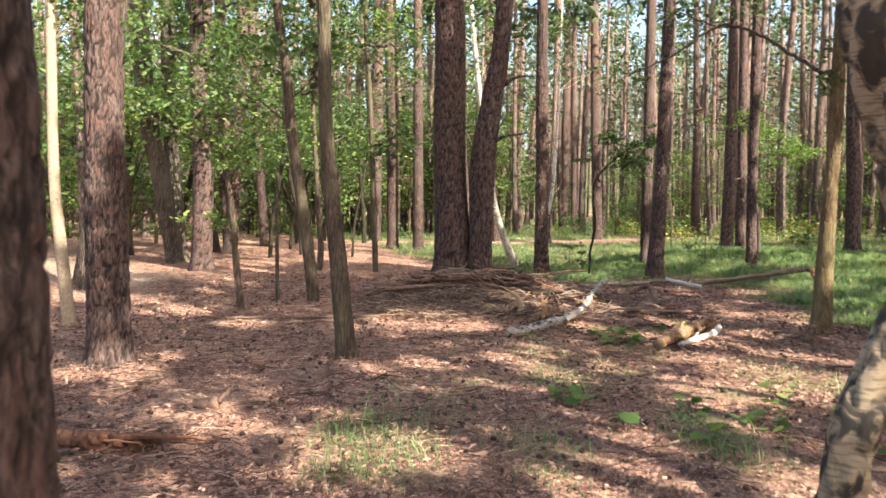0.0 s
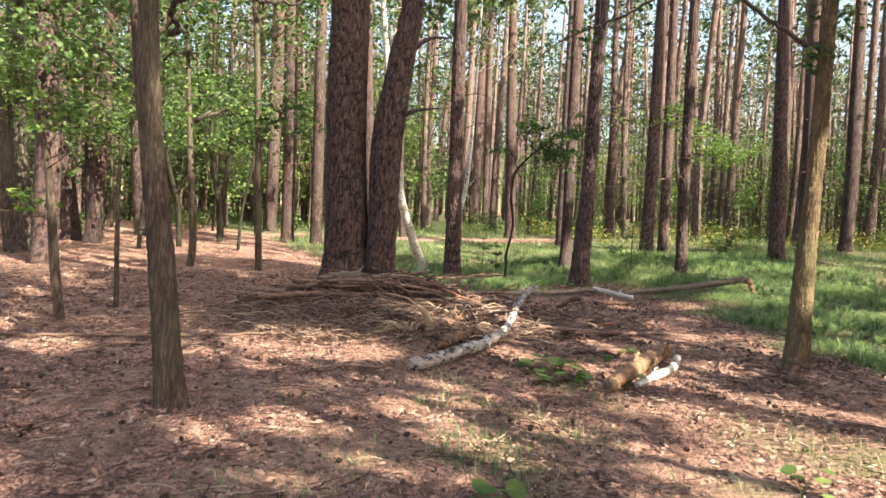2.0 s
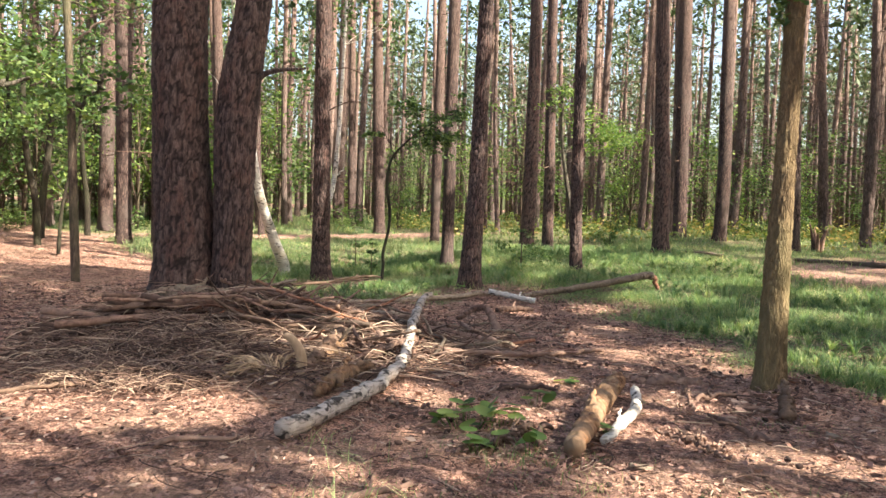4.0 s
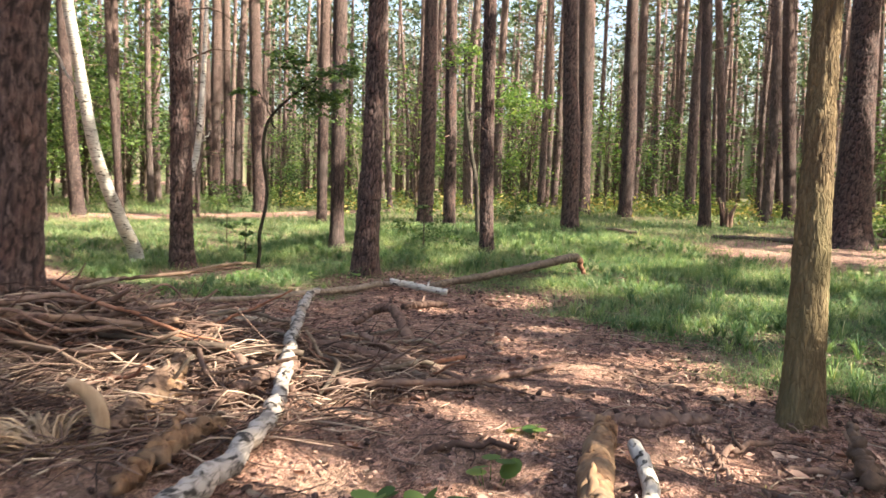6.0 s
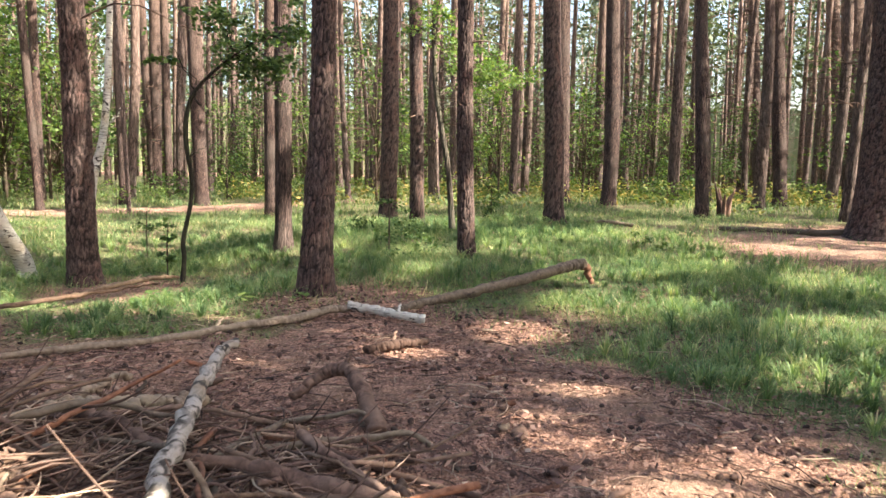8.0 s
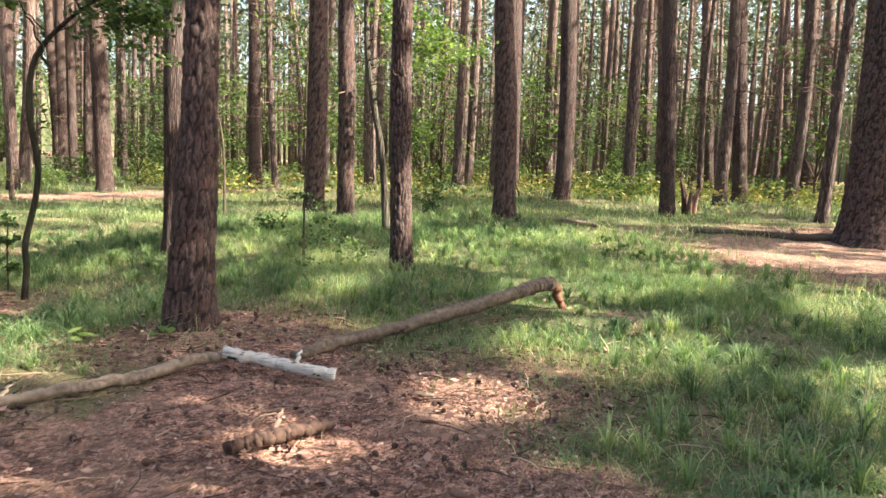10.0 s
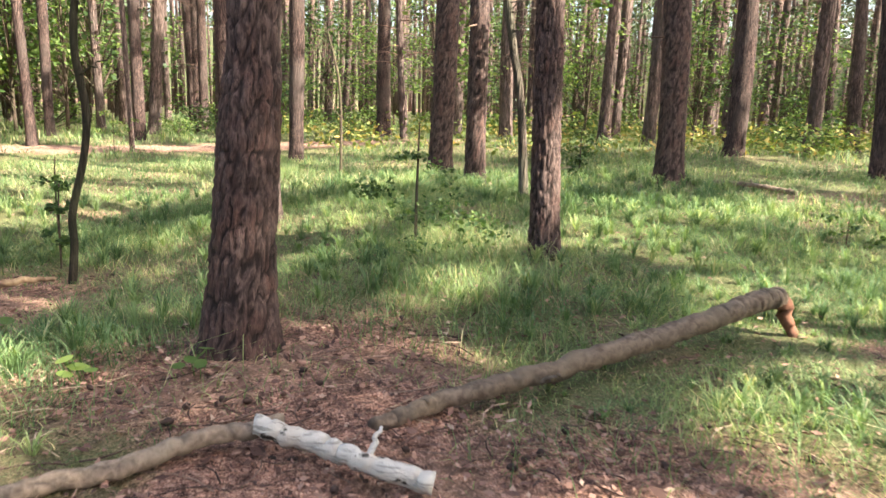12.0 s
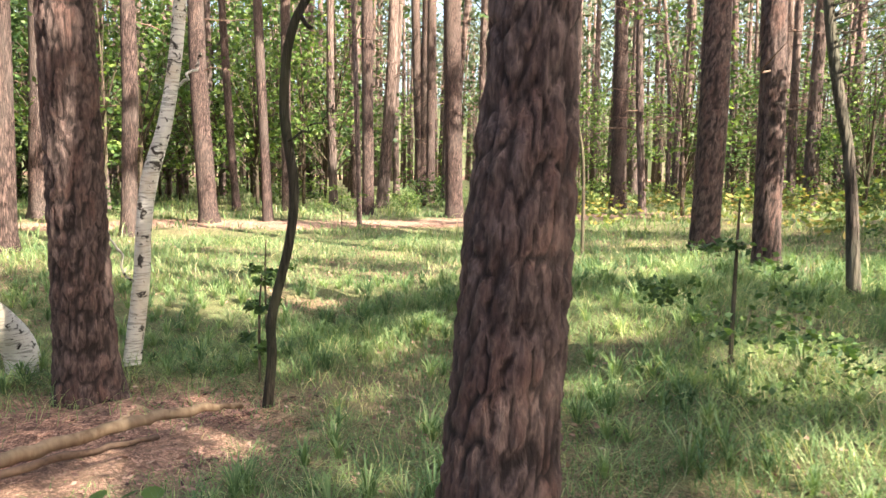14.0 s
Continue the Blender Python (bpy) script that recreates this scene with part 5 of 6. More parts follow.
log("fallen_branch", [(-3.3, 10.4, -.1, .03), (-1.7, 10.46, -.09, .04), (-.45, 10.75, -.09, .03)], "long thin pale branch on the needle litter", BAREWOOD)
log("fallen_branch", [(-.75, 12.3, -.1, .09), (-.55, 12.7, .0, .11), (-.35, 12.9, .12, .06)], "stout pale forked branch beside the brush pile", DEADWOOD)
log("fallen_branch", [(3.1, 12.5, -.02, .05), (3.3, 11.7, -.1, .035), (3.6, 11.0, -.13, .025)], "thin forked grey branch on the litter", DEADWOOD, extra=([(3.3, 11.7, -.1, .02), (3.9, 11.6, -.12, .01)],))
log("fallen_branch", [(2.5, 11.3, -.05, .05), (3.4, 11.2, -.1, .045), (4.3, 11.5, -.13, .03)], "long thin branch lying on the litter", DEADWOOD)
log("fallen_branch", [(2.15, 13.3, .0, .05), (2.32, 12.95, .02, .06), (2.5, 12.47, -.01, .065), (2.79, 12.26, -.04, .07), (3.01, 12.01, -.07, .085), (3.26, 11.72, -.10, .09)], "thick reddish stripped branch across the brush pile", DEADWOOD, bark=.01)
dead = thing("dead_stump", 17.2, 22.1, float(land(17.2, 22.1)), "grey upright splintered stump among grass", "stump")
for k in range(5):
    a = k * 1.3
    v, f = tube([(.1 * math.cos(a), .1 * math.sin(a), -.05, .07), (.14 * math.cos(a), .14 * math.sin(a), .35, .05), (.25 * math.cos(a), .25 * math.sin(a), .55 + .14 * (k % 3), .015)], 8, 7)
    child("splinter", raw_mesh("splinter", v, f, DEADWOOD, smooth=True), dead)

# the brush pile: branches heaped round the forked pine
_r = np.random.default_rng(21)
branch_kinds = []
for k in range(9):
    L = 1.0
    thick = (.012, .020, .009, .026, .015, .011, .032, .018, .014)[k]
    p = [(-L / 2, 0, 0, 1), (-.2, _r.normal() * .03, .01, .95), (.05, _r.normal() * .05, .02, .85), (.3, _r.normal() * .05, .01, .7), (L / 2, _r.normal() * .09, 0, .45)]
    th = thing("dead_branch", 0, 0, 0, "dead branch heaped on the brush pile", "branch", "brush pile")
    v, f = tube([(a, b, c, thick * e) for a, b, c, e in p], 26, 10, .004 if thick > .017 else .0015, k, .012)
    child("stem", raw_mesh("stem", v, f, (DEADWOOD, LOGBARK, BAREWOOD, DEADWOOD, DEADWOOD, BAREWOOD, DEADWOOD, BAREWOOD, REDWOOD)[k], smooth=True), th)
    for s in range(1 + k % 3):
        x, g = _r.uniform(-.25, .3), _r.choice((-1, 1))
        v, f = tube([(x, 0, .01, thick * .5), (x + .1, g * .06, .05, thick * .38), (x + _r.uniform(.15, .28), g * _r.uniform(.12, .24), _r.uniform(.02, .14), .002)], 8, 6)
        child("twig", raw_mesh("twig", v, f, DEADWOOD, smooth=True), th)
    branch_kinds.append(th)
POLE = np.array([(.84, 9.38), (1.36, 9.92), (1.93, 10.75), (2.12, 11.2), (2.32, 11.8), (2.6, 12.6), (2.93, 13.5)])
for k in range(250):
    a, q = _r.random() * 6.28, math.sqrt(_r.random())
    near = k % 3 == 0
    cx, cy = (.3, 12.6) if near else (1.8, 12.5)
    x, y = cx + math.cos(a) * q * (1.3 if near else 1.7), cy + math.sin(a) * q * (.5 if near else 1.3)
    if (x - .25) ** 2 + (y - 13) ** 2 < .2 or (x - .6) ** 2 + (y - 12.7) ** 2 < .08:
        continue
    heap = .30 * math.exp(-((x - 1.3) ** 2 / 2.2 + (y - 12.3) ** 2 / 1.0))
    s = _r.uniform(.35, 1.6)
    if np.min(np.hypot(*(spline(POLE, 30) - (x, y)).T)) < .12 + .25 * s and k % 5:
        continue
    z = float(land(x, y)) + .02 + heap * _r.random()
    copy_thing(branch_kinds[k % 9], pose(x, y, z, _r.uniform(0, 360), _r.normal() * 8, (_r.normal() * 14 if near else _r.normal() * 32 - 20 + 180 * (k % 2) if k % 5 else _r.uniform(0, 360))) @ Matrix.Diagonal((s, (s + 1) / 2, (s + 1) / 2, 1)))
for k in range(34):
    x, y = _r.uniform(-5.5, 5.0), _r.uniform(5, 15.5)
    s = _r.uniform(.3, .9)
    if cover(x, y) < .3:
        o = copy_thing(branch_kinds[k % 9], pose(x, y, float(land(x, y)) + .015, 0, _r.normal() * 2, _r.uniform(0, 360)) @ Matrix.Diagonal((s, s * .5, s * .5, 1)))
        tagged(o, "thin dead branch lying on the needle litter", "branch", "fallen branches")
for k in branch_kinds:
    for o in (*k.children_recursive, k):
        bpy.data.objects.remove(o)


# the larger pieces that lie on and round the pile: (kind of piece, material, label, points x, y, height above the ground, diameter)
PIECES = [
    (DEADWOOD, "long reddish brown stick slanting down across the brush pile", [(1.35, 12.7, .22, .045), (1.48, 12.57, .2, .06), (1.81, 12.13, .17, .065), (2.1, 11.44, .12, .055), (2.2, 11.2, .1, .04)]),
    (LOGBARK, "grey-brown branch sticking out of the far side of the brush pile", [(1.7, 12.8, .1, .05), (2.08, 13.44, .12, .055), (2.54, 14.19, .1, .04)]),
    (LOGBARK, "thick pale barked branch lying on the brush pile", [(2.1, 13.5, .08, .09), (2.46, 13.38, .09, .09), (2.85, 13.5, .07, .07)]),
    (BAREWOOD, "pale stripped thick branch on the near side of the brush pile", [(1.3, 11.1, .06, .10), (1.52, 11.5, .09, .10), (1.78, 12.05, .12, .08), (1.9, 12.3, .14, .05)]),
    (ROTWOOD, "short yellowish broken block of wood in the brush pile", [(1.36, 11.1, .05, .10), (1.56, 11.42, .07, .11)]),
    (DEADWOOD, "brown forked branch leaning against a fallen birch stem", [(1.5, 10.9, .06, .07), (1.81, 11.17, .09, .065), (2.1, 11.42, .13, .06), (2.35, 11.7, .12, .045)]),
    (DEADWOOD, "brown branch lying level along the front of the brush pile", [(1.1, 11.64, .05, .05), (1.64, 11.53, .06, .06), (1.95, 11.44, .05, .05)]),
    (BAREWOOD, "thin pale stick lying level on the brush pile", [(1.2, 11.64, .07, .03), (1.75, 11.68, .09, .035), (2.25, 11.78, .07, .025)]),
    (DEADWOOD, "thin dark crooked branch on the litter before a fallen birch", [(2.2, 11.65, .05, .05), (2.53, 11.37, .04, .05), (2.99, 11.3, .03, .045), (3.45, 11.3, .03, .035), (3.9, 11.42, .02, .02)]),
    (BAREWOOD, "pale thin stick lying on the litter by the brush pile", [(3.36, 11.95, .04, .04), (3.3, 11.46, .03, .035), (3.33, 11.1, .02, .02)]),
    (DEADWOOD, "brown branch over a hollow in the brush pile", [(1.1, 12.5, .24, .04), (1.25, 12.3, .22, .045), (1.4, 12.14, .17, .04), (1.55, 11.9, .12, .025)]),
    (LOGBARK, "thick pale brown log at the foot of a forked pine", [(-.15, 12.66, .14, .10), (.3, 12.45, .16, .115), (.72, 12.34, .14, .10)]),
    (DEADWOOD, "dark log under a paler one by a forked pine", [(0.0, 12.5, .04, .12), (.4, 12.33, .05, .12), (.8, 12.28, .04, .09)]),
    (DEADWOOD, "thin branch leaning on a forked pine's foot", [(.5, 12.45, .3, .035), (.92, 12.2, .16, .04), (1.2, 11.9, .08, .02)]),
    (ROTWOOD, "yellow broken stub of wood by the foot of a fallen birch", [(1.15, 10.2, .04, .07), (1.4, 10.5, .07, .11), (1.66, 10.72, .1, .08)]),
    (BAREWOOD, "broad pale plank of split wood in the brush pile", [(1.17, 10.8, .05, .09), (1.4, 11.25, .09, .12), (1.62, 11.7, .13, .09)]),
    (DEADWOOD, "dark rotten log sunk in the litter behind an orange one", [(3.75, 10.45, -.02, .07), (4.05, 10.2, .0, .10), (4.3, 10.12, .0, .09), (4.5, 10.02, -.02, .06)]),
    (BAREWOOD, "pale forked stick on the litter beside a leafy plant", [(2.1, 8.97, .03, .035), (2.3, 9.12, .04, .045), (2.52, 9.3, .03, .04)]),
    (DEADWOOD, "thin grey stick on the litter", [(3.28, 8.98, .02, .02), (3.38, 8.72, .03, .022), (3.42, 8.4, .02, .015)]),
    (DEADWOOD, "thin brown stick on the litter", [(3.42, 8.95, .02, .018), (3.46, 8.75, .03, .022), (3.5, 8.5, .02, .015)]),
    (BAREWOOD, "splintered pale stub leaning beside a slim oak's foot", [(4.4, 9.0, .02, .09), (4.5, 9.15, .09, .08), (4.62, 9.3, .2, .035)]),
    (DEADWOOD, "thin dark stick lying on the litter", [(4.25, 10.02, .02, .02), (4.05, 9.7, .04, .022), (3.85, 9.35, .02, .014)]),
]
for _k, (_m, _lab, _p) in enumerate(PIECES):
    log("stick" if max(p[3] for p in _p) < .05 else "dead_branch", [(a, b, float(land(a, b)) + h + e * .3, e) for a, b, h, e in _p], _lab, _m, 18 if _p[0][3] > .06 else 12, 24 * len(_p), .012 if _m in (ROTWOOD, REDWOOD) else .005, "branch", wobble=.05, seed=30 + _k)


def bark_slab(x, y, h, turn, tilt, length, width, seed, mat=None, label="flat slab of reddish fallen bark on the litter"):
    """A curved flake of thick bark with ragged edges."""
    r = np.random.default_rng(seed)
    th = thing("bark_flake", x, y, float(land(x, y)) + h, label, "bark", "fallen bark")
    n, m = 12, 6
    u, v = np.meshgrid(np.linspace(-.5, .5, n), np.linspace(-.5, .5, m), indexing="ij")
    wide = (.75 + .5 * lattice(np.linspace(3, 7, n), np.zeros(n), seed))[:, None] * np.clip(1.25 - 1.6 * np.abs(u), .3, 1)
    long_ = u * length * (.9 + .25 * lattice(v * 9 + 9, v * 0, seed + 1))
    z = .10 * width * np.cos(v * 3.1) * 2 + .012 * lattice(u * 9 + 9, v * 9 + 9, seed + 2)
    top = np.stack([long_, v * width * wide, z], -1).reshape(-1, 3)
    low = top - (0, 0, .012)
    i, j = np.meshgrid(np.arange(n - 1), np.arange(m - 1), indexing="ij")
    q = np.stack([i * m + j, (i + 1) * m + j, (i + 1) * m + j + 1, i * m + j + 1], -1).reshape(-1, 4)
    rim = [k * m for k in range(n)] + [(n - 1) * m + k for k in range(1, m)] + [k * m + m - 1 for k in range(n - 2, -1, -1)] + [k for k in range(m - 2, 0, -1)]
    k0 = n * m
    side = np.array([(a, a + k0, b + k0, b) for a, b in zip(rim, rim[1:] + rim[:1])])
    child("bark", raw_mesh("bark", np.vstack([top, low]), np.vstack([q, q[:, ::-1] + k0, side]), mat or REDWOOD), th)
    th.rotation_euler = (radians(tilt), radians(r.normal() * 5), radians(turn))


bark_slab(3.0, 11.9, .05, -35, 12, .62, .16, 5, BAREWOOD, "long pale orange slab of split bark beside the brush pile")
bark_slab(1.95, 11.27, .06, -20, 20, .22, .17, 6, REDWOOD, "flat reddish slab of bark in the brush pile")
_rb = np.random.default_rng(77)
for _k in range(80):
    x, y = _rb.uniform(-5, 5.8), _rb.uniform(3.3, 15.5)
    if _k < 45:
        x, y = _rb.uniform(1.4, 5.2), _rb.uniform(8.3, 15)
    if cover(x, y) < .35 and math.hypot(x - .3, y - 13) > .7:
        bark_slab(x, y, .012, _rb.uniform(0, 360), _rb.normal() * 9, _rb.uniform(.07, .19), _rb.uniform(.035, .08), 100 + _k, (REDWOOD, DEADWOOD, REDWOOD, LOGBARK)[_k % 4], ("flat flake of reddish fallen bark on the litter", "flat flake of dark fallen bark on the litter", "flat red-brown chip of bark on the litter", "grey-brown flake of bark on the litter")[_k % 4])

roots = thing("uprooted_tuft", .88, 10.75, float(land(.88, 10.75)), "pale straw-coloured splintered roots and a curved stub at the brush pile", "roots")
for k in range(90):
    a, L = _r.uniform(.6, 3.9), _r.uniform(.18, .5)
    v, f = tube([(_r.normal() * .06, _r.normal() * .05, .02, .009), (math.cos(a) * L * .5, math.sin(a) * L * .4, .08 + .1 * _r.random(), .007), (math.cos(a) * L, math.sin(a) * L * .7, _r.uniform(0, .2), .002)], 7, 5)
    child("root", raw_mesh("root", v, f, STRAW), roots)
v, f = tube([(.22, .05, -.02, .05), (.25, .03, .12, .045), (.22, .02, .25, .04), (.14, 0, .34, .03), (.10, 0, .36, .015)], 18, 12, .006, 4)
child("stub", raw_mesh("stub", v, f, STRAW, smooth=True), roots)
for x, y, a, s in ((2.1, 9.0, 20, .5), (2.5, 9.1, 60, .45), (2.9, 10.2, -10, .5), (4.2, 9.6, 15, .7), (4.4, 9.2, 160, .7), (3.9, 8.9, 100, .5), (1.2, 8.3, 35, .6), (.3, 9.3, 10, .6)):
    th = thing("dead_branch", x, y, float(land(x, y)) + .01, "crooked dead branch lying on the needle litter", "branch", "fallen branches")
    v, f = tube([(-.5 * s, 0, 0, .022), (-.1, .06, .02, .02), (.2, -.03, .03, .016), (.5 * s, .05, .01, .007)], 20, 8, .003, int(s * 100), .05)
    child("stem", raw_mesh("stem", v, f, DEADWOOD, smooth=True), th)
    v, f = tube([(0, .03, .02, .012), (.12, .15, .05, .008), (.25, .22, .04, .003)], 9, 6, 0, 3, .04)
    child("twig", raw_mesh("twig", v, f, DEADWOOD), th)
    th.rotation_euler = (0, 0, radians(a))


# ---- low green plants ----
def leafy_plant(x, y, rad, n, size, label="low bright green plant with broad lobed leaves on the litter"):
    z = float(land(x, y))
    th = thing("ground_plant", x, y, z, label, "plant", "low plants")
    r = np.random.default_rng(int(abs(x) * 1000 + abs(y) * 10))
    vs, fs, ts = [], [], []
    stems = []
    for k in range(n):
        a, q = r.random() * 6.28, rad * math.sqrt(r.random())
        c = np.array((math.cos(a) * q, math.sin(a) * q, r.uniform(.04, .14)))
        t0, tilt = r.random() * 6.28, r.normal() * .35
        lobes = np.linspace(0, 2 * np.pi, 11)[:-1]
        rr = size * r.uniform(.7, 1.2) * (.5 + .14 * np.cos(lobes * 5) * (-1) ** np.arange(10))
        p = np.stack([np.cos(lobes + t0) * rr, np.sin(lobes + t0) * rr * .85, np.sin(lobes) * rr * tilt + .1 * rr], 1) + c
        vs += [c[None], p]
        b = k * 11
        for j in range(10):
            fs.append((b, b + 1 + j, b + 1 + (j + 1) % 10))
        ts += [r.random()] * 11
        stems.append(tube([(0 + c[0] * .6, c[1] * .6, -.02, .003), (*c, .002)], 3, 4))
    child("leaves", raw_mesh("leaves", np.vstack(vs), fs, LEAF_BRIGHT, ts), th)
    v, f = join(stems)
    child("stalkwork", raw_mesh("stalkwork", v, f, LEAF_BRIGHT, np.full(len(v), .3)), th)["kind"] = "stuff"


for x, y, rad, n in ((2.1, 9.5, .22, 22), (2.36, 9.5, .16, 12), (2.8, 9.85, .1, 5), (3.3, 10.3, .08, 4), (2.0, 8.92, .12, 7), (2.3, 8.85, .1, 5), (2.95, 9.0, .07, 3), (.95, 6.1, .14, 9), (1.1, 5.9, .1, 5), (1.3, 5.3, .15, 7)):
    leafy_plant(x, y, rad, n, .09)
for x, y, rad, n in ((1.9, 5.6, .2, 9), (2.3, 5.3, .25, 12), (2.6, 5.8, .2, 9), (2.9, 6.4, .15, 6), (3.1, 5.5, .2, 9), (1.7, 4.9, .15, 7), (3.5, 6.0, .2, 8), (2.6, 4.7, .2, 8), (3.4, 17.9, .3, 12), (3.0, 17.2, .3, 10), (4.1, 17.0, .15, 6), (4.6, 16.9, .12, 5)):
    leafy_plant(x, y, rad, n, .07, "low dull green trailing plant with small leaves")


# ---- bracken and broad low growth at the wood's edge ----
pts = []
r = np.random.default_rng(5)
for _ in range(130):
    x, y = r.uniform(9, 36), r.uniform(22, 40)
    if in_grass(np.array([x]), np.array([y]))[0] and math.hypot(x - 4, y - 14) > 15:
        rad = r.uniform(.3, .8)
        pts.append(np.stack([x + r.normal(size=110) * rad, y + r.normal(size=110) * rad, float(land(x, y)) + np.abs(r.normal(size=110)) * .28 + .05], 1))
v, f, t = leaf_quads(np.vstack(pts), .16, .08, r, .5)
tagged(new("bracken", raw_mesh("bracken", v, f, FERN, t)), "green and yellowing bracken under the pines", "plants", kind="stuff")


# ---- grass ----
LYING = np.array([(.9, 15.2, 4.85, 15.9), (4.85, 15.9, 7.97, 16.2), (.9, 16.7, 3.4, 18.9), (4.72, 15.9, 5.3, 15.3), (2.5, 18.3, 3.75, 19.5)])


def pressed(x, y):
    """Grass is short along the logs and branches that lie in it."""
    best = np.full(np.shape(x), 9.0)
    for ax, ay, bx, by in LYING:
        k = np.clip(((x - ax) * (bx - ax) + (y - ay) * (by - ay)) / ((bx - ax) ** 2 + (by - ay) ** 2), 0, 1)
        best = np.minimum(best, np.hypot(x - ax - k * (bx - ax), y - ay - k * (by - ay)))
    return np.clip(.22 + best * .9, 0, 1)


def blades(n, x0, x1, y0, y1, height, width, density, seed, bend=1.0):
    r = np.random.default_rng(seed)
    # tufts: blades gather round random middles
    k = max(1, n // 14)
    mx, my = r.uniform(x0, x1, k * 3), r.uniform(y0, y1, k * 3)
    keep = r.random(k * 3) < density(mx, my)
    mx, my = mx[keep][:k], my[keep][:k]
    th, tt, flow = r.uniform(.45, 1.5, len(mx)), r.random(len(mx)), r.random(len(mx)) * 2 * np.pi
    idx = np.repeat(np.arange(len(mx)), 14)
    spread = .11 * math.sqrt(width / .004)
    x, y = mx[idx] + r.normal(size=len(idx)) * spread, my[idx] + r.normal(size=len(idx)) * spread
    z = land(x, y) - .01
    patch = lattice(x * .7 + 30, y * .7 + 30, 17)
    h = height * th[idx] * r.uniform(.4, 1.2, len(idx)) * (.35 + 1.2 * patch) * pressed(x, y)
    a = flow[idx] + r.normal(size=len(idx)) * 1.1
    lean = h * bend * r.uniform(.2, 1.25, len(idx))
    dx, dy = np.cos(a) * lean, np.sin(a) * lean
    b = a + np.pi / 2 + r.normal(size=len(idx)) * .5
    wx, wy = np.cos(b) * width / 2, np.sin(b) * width / 2
    P = [(x - wx, y - wy, z), (x + wx, y + wy, z), (x + dx * .3 + wx * .8, y + dy * .3 + wy * .8, z + h * .6), (x + dx * .3 - wx * .8, y + dy * .3 - wy * .8, z + h * .6),
         (x + dx + wx * .15, y + dy + wy * .15, z + h * .88), (x + dx - wx * .15, y + dy - wy * .15, z + h * .88)]
    v = np.stack([np.stack(p, 1) for p in P], 1).reshape(-1, 3)
    q = np.arange(len(x))[:, None] * 6
    f = np.concatenate([q + (0, 1, 2, 3), q + (3, 2, 4, 5)], 0)
    dry = np.clip(lattice(x * .9 + 70, y * .9 + 70, 23) * 3 - 1.9, 0, 1)
    tone = np.clip(.08 + .5 * tt[idx] + .35 * (r.random(len(idx)) - .5) + .35 * (patch - .5) + (r.random(len(idx)) < .1 + .4 * dry) * .5, 0, 1)
    return v, f, np.repeat(tone, 6)


def grass_patch(*args, label="fine green woodland grass with dry straw among it"):
    v, f, t = blades(*args)
    tagged(new("grass", raw_mesh("grass", v, f, GRASS, t)), label, "grass", kind="stuff")


def tufts(n, x0, x1, y0, y1, seed):
    """Tussocks: long blades that arch out all round from one root."""
    r = np.random.default_rng(seed)
    x, y = r.uniform(x0, x1, n * 3), r.uniform(y0, y1, n * 3)
    cov = cover(x, y)
    keep = (cov > .45) & (r.random(n * 3) < cov * lattice(x * .8 + 20, y * .8 + 20, 88) * 1.2)
    x, y = np.repeat(x[keep][:n], 34), np.repeat(y[keep][:n], 34)
    size = np.repeat(r.uniform(.6, 1.3, len(x) // 34), 34)
    tone = np.repeat(r.uniform(.05, .6, len(x) // 34), 34)
    a, m = r.random(len(x)) * 2 * np.pi, len(x)
    L = size * r.uniform(.09, .22, m) * pressed(x, y)
    out = L * r.uniform(.25, 1.1, m)
    c, s = np.cos(a), np.sin(a)
    w = r.uniform(.002, .0045, m)
    z = land(x, y) - .01
    P = []
    for k, (f, up, wide) in enumerate(((.04, 0, 1), (.3, .55, 1), (.65, .82, .8), (1.0, .72, .12))):
        for g in (-1, 1):
            P.append(np.stack([x + c * out * f - s * w * wide * g, y + s * out * f + c * w * wide * g, z + L * up], 1))
    v = np.stack(P, 1).reshape(-1, 3)
    q = np.arange(m)[:, None] * 8
    f = np.concatenate([q + (0, 1, 3, 2), q + (2, 3, 5, 4), q + (4, 5, 7, 6)], 0)
    return v, f, np.repeat(np.clip(tone + r.normal(size=m) * .12 + (r.random(m) < .1) * .4, 0, 1), 8)


def zone(lo, hi):
    def d(x, y):
        q = np.minimum(np.hypot(x - 5, y - 17), np.hypot(x - 6, y - 11))
        return cover(x, y) * (q >= lo) * (q < hi)
    return d


grass_patch(150000, 0, 12, 8, 24, .115, .005, zone(0, 6), 31, 1.7)
grass_patch(85000, -6, 22, 4, 31, .145, .010, zone(6, 13), 32, 1.4)
grass_patch(60000, -14, 48, 5, 58, .21, .02, zone(13, 40), 33, 1.2)
grass_patch(9000, -1.5, 5, 3, 9.5, .13, .004, lambda x, y: cover(x, y) * ~in_grass(x, y), 34)
grass_patch(1300, -.75, -.1, 4.1, 5.5, .18, .004, lambda x, y: np.full(np.shape(x), .8), 35)
grass_patch(240, 5.5, 12, 9, 17, .55, .005, lambda x, y: cover(x, y) * .5, 36, .35)

v, f, t = tufts(2300, .5, 13, 8, 24, 61)
tagged(new("grass", raw_mesh("grass", v, f, GRASS, t)), "arching tussocks of green woodland grass", "grass", kind="stuff")

# ---- litter: flakes, needles, twigs and cones ----


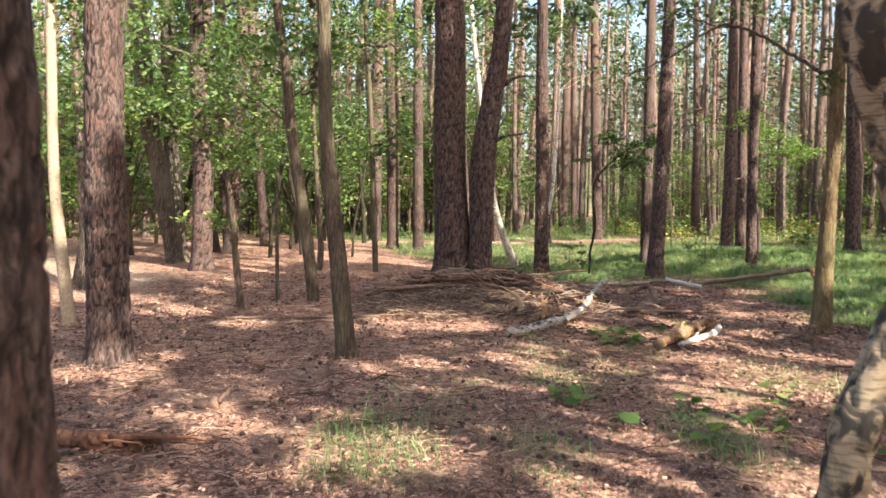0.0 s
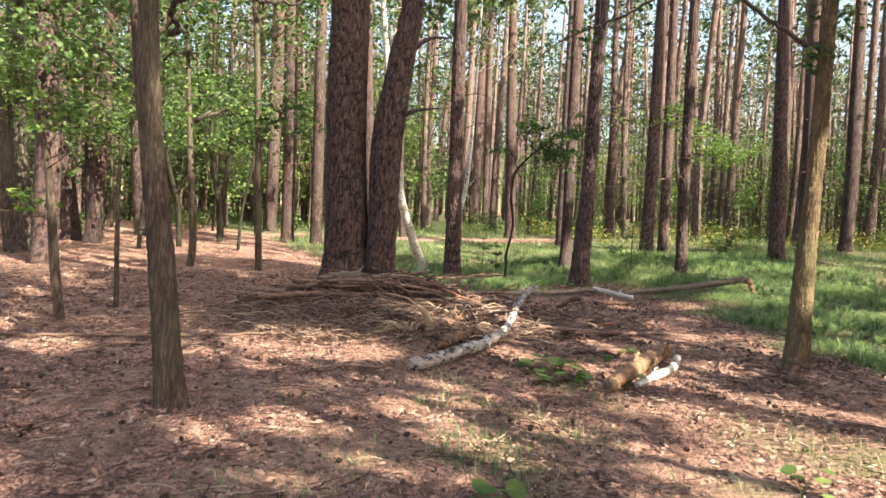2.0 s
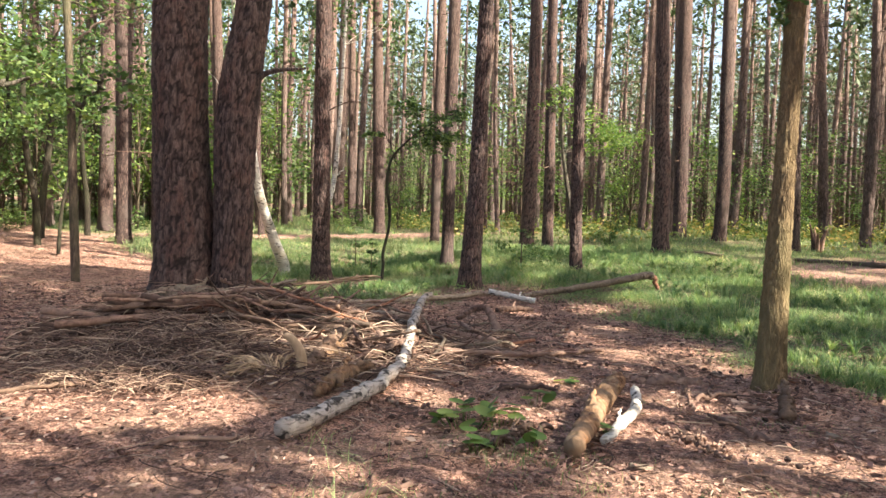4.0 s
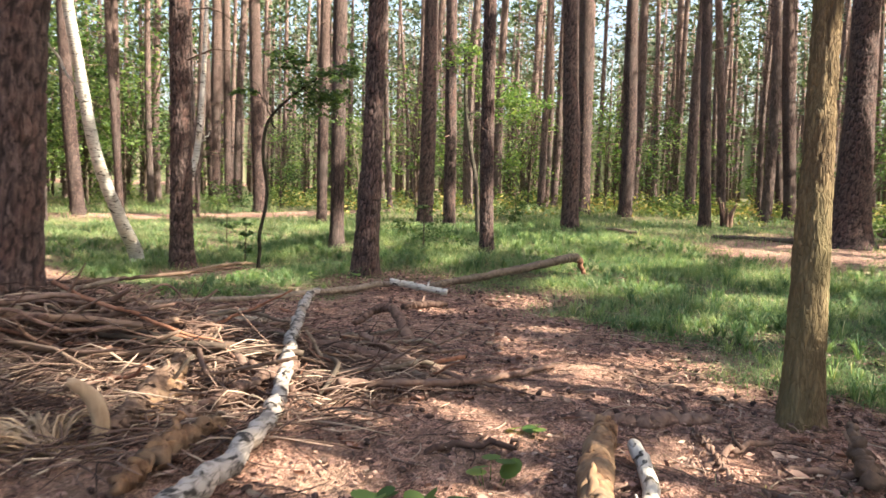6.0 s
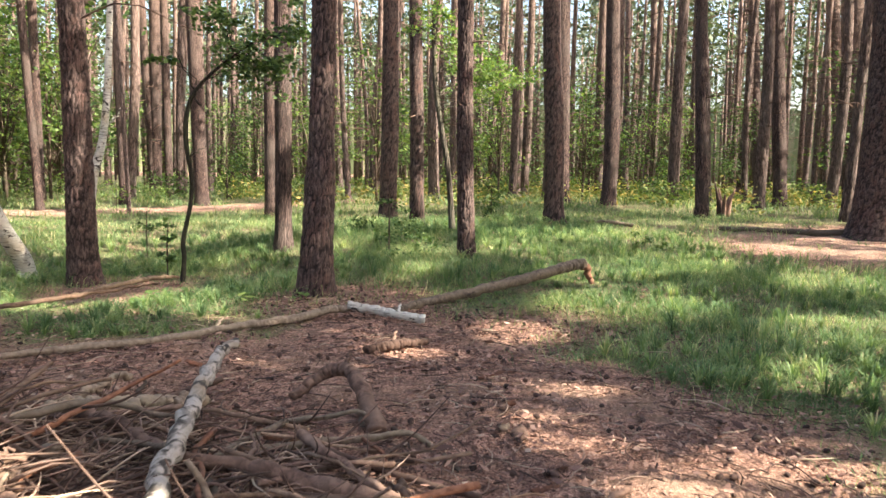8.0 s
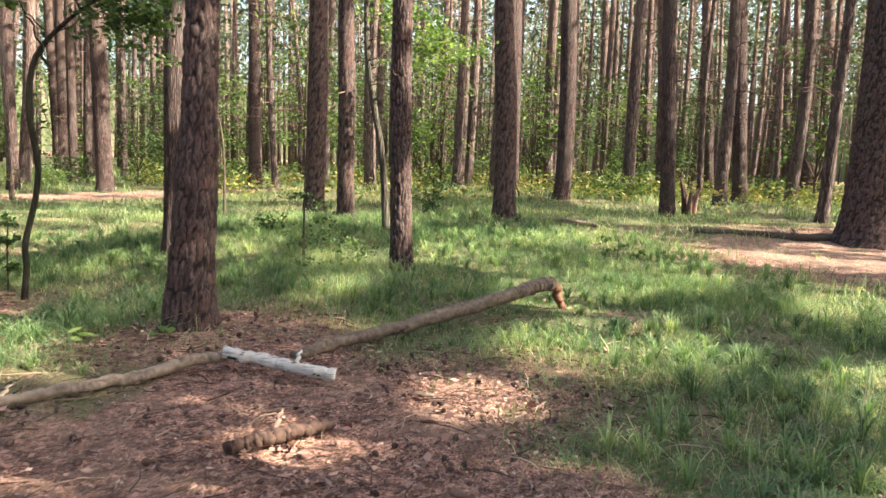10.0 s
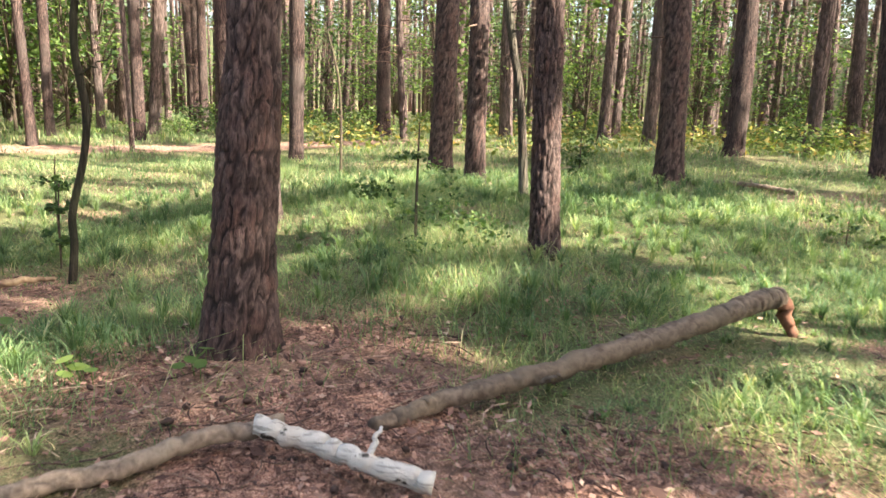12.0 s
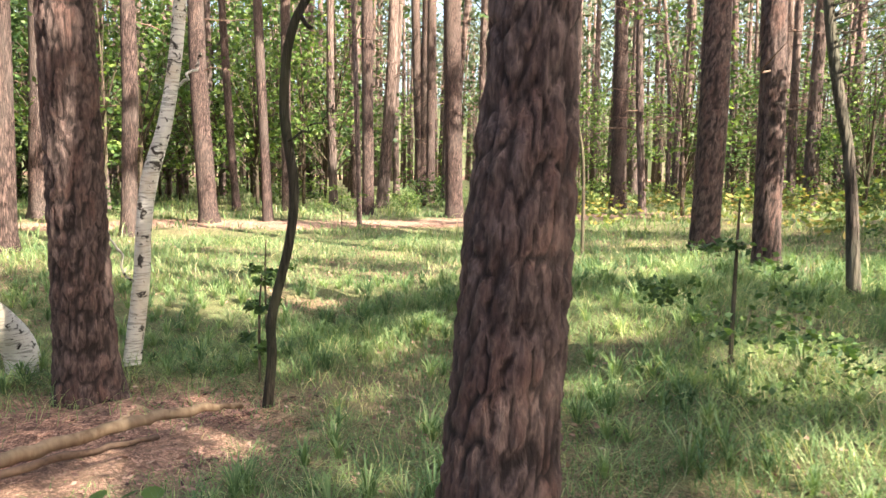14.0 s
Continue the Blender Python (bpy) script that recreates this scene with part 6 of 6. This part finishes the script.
def litter(n, x0, x1, y0, y1, size, seed):
    r = np.random.default_rng(seed)
    x, y = r.uniform(x0, x1, n), r.uniform(y0, y1, n)
    keep = r.random(n) < 1.12 - cover(x, y)
    x, y = x[keep], y[keep]
    z = land(x, y) + .012 + .03 * r.random(len(x))
    return leaf_quads(np.stack([x, y, z], 1), size, size * .42, r, .8)


for args in ((80000, -5, 8, 3, 17.5, .032, 41), (60000, -12, 12, 2, 28, .05, 42), (22000, -5, 8, 3, 17.5, .06, 43), (900, -5, 8, 3, 17.5, .11, 45)):
    v, f, t = litter(*args)
    tagged(new("litter", raw_mesh("litter", v, f, LITTER, t)), "red-brown litter of needles, bark flakes and dead leaves", "litter", kind="stuff")

r = np.random.default_rng(44)
tw = []
for _ in range(6500):
    x, y = r.uniform(-6, 8), r.uniform(3.2, 17)
    if cover(x, y) > .55:
        continue
    a, L = r.random() * 6.28, r.uniform(.06, .35)
    z = float(land(x, y)) + .025
    tw.append(tube([(x, y, z, .004), (x + math.cos(a) * L / 2, y + math.sin(a) * L / 2, z + r.uniform(0, .02), .0035), (x + math.cos(a + .3) * L, y + math.sin(a + .3) * L, z + r.uniform(-.01, .02), .002)], 4, 4))
for _ in range(2400):
    a, q = r.random() * 6.28, math.sqrt(r.random())
    x, y = .9 + math.cos(a) * q * 2.3, 12.0 + math.sin(a) * q * 1.6
    a, L = r.random() * 6.28, r.uniform(.12, .6)
    z = float(land(x, y)) + .03 + .22 * r.random() * math.exp(-((x - 1) ** 2 + (y - 12.3) ** 2) / 2)
    tw.append(tube([(x, y, z, r.uniform(.003, .008)), (x + math.cos(a) * L / 2, y + math.sin(a) * L / 2, z + r.uniform(0, .08), .005), (x + math.cos(a + .3) * L, y + math.sin(a + .3) * L, z + r.uniform(-.04, .08), .002)], 5, 4))
for _ in range(2300):
    a, q = r.random() * 6.28, math.sqrt(r.random())
    x, y = .25 + math.cos(a) * q * 1.15, 11.35 + math.sin(a) * q * .95
    if math.hypot(x - .8, y - 10.75) < .45:
        continue
    a, L = r.random() * 6.28, r.uniform(.08, .42)
    z = float(land(x, y)) + .02 + .26 * (1 - q) * r.random()
    tw.append(tube([(x, y, z, r.uniform(.002, .005)), (x + math.cos(a) * L / 2, y + math.sin(a) * L / 2, z + r.uniform(0, .09), .003), (x + math.cos(a + .4) * L, y + math.sin(a + .4) * L, z + r.uniform(-.03, .1), .0015)], 5, 4))
v, f = join(tw)
tagged(new("twigs", raw_mesh("twigs", v, f, TWIGS, np.concatenate([np.full(len(a), r.random()) for a, _ in tw]))), "small dead twigs strewn over the litter", "twigs", kind="stuff")

n = 2000
x, y = r.uniform(-5, 9, n), r.uniform(3, 17.5, n)
keep = cover(x, y) < .45
x, y = x[keep], y[keep]
z = land(x, y) + .02
th = np.linspace(0, 2 * np.pi, 6, endpoint=False)
ringz = np.array([-.9, -.2, .5, 1.0])
ringr = np.array([.35, 1.0, .75, .15])
one = np.stack([np.outer(ringr, np.cos(th)), np.outer(ringr, np.sin(th)), np.repeat(ringz[:, None] * 1.4, 6, 1)], -1).reshape(-1, 3)
i, j = np.meshgrid(np.arange(3), np.arange(6), indexing="ij")
f1 = np.stack([i * 6 + j, i * 6 + (j + 1) % 6, (i + 1) * 6 + (j + 1) % 6, (i + 1) * 6 + j], -1).reshape(-1, 4)
vs = []
for a, b, c in zip(x, y, z):
    rot = np.array(Euler((r.uniform(.9, 2.2), r.uniform(-.4, .4), r.uniform(0, 6.28))).to_matrix())
    vs.append(one @ rot.T * r.uniform(.014, .022) + (a, b, c))
fs = (f1[None] + (np.arange(len(vs)) * 24)[:, None, None]).reshape(-1, 4)
tagged(new("pine_cones", raw_mesh("pine_cones", np.vstack(vs), fs, CONES, np.repeat(r.random(len(vs)), 24))), "dark fallen pine cones scattered on the litter", "pine cones", kind="stuff")
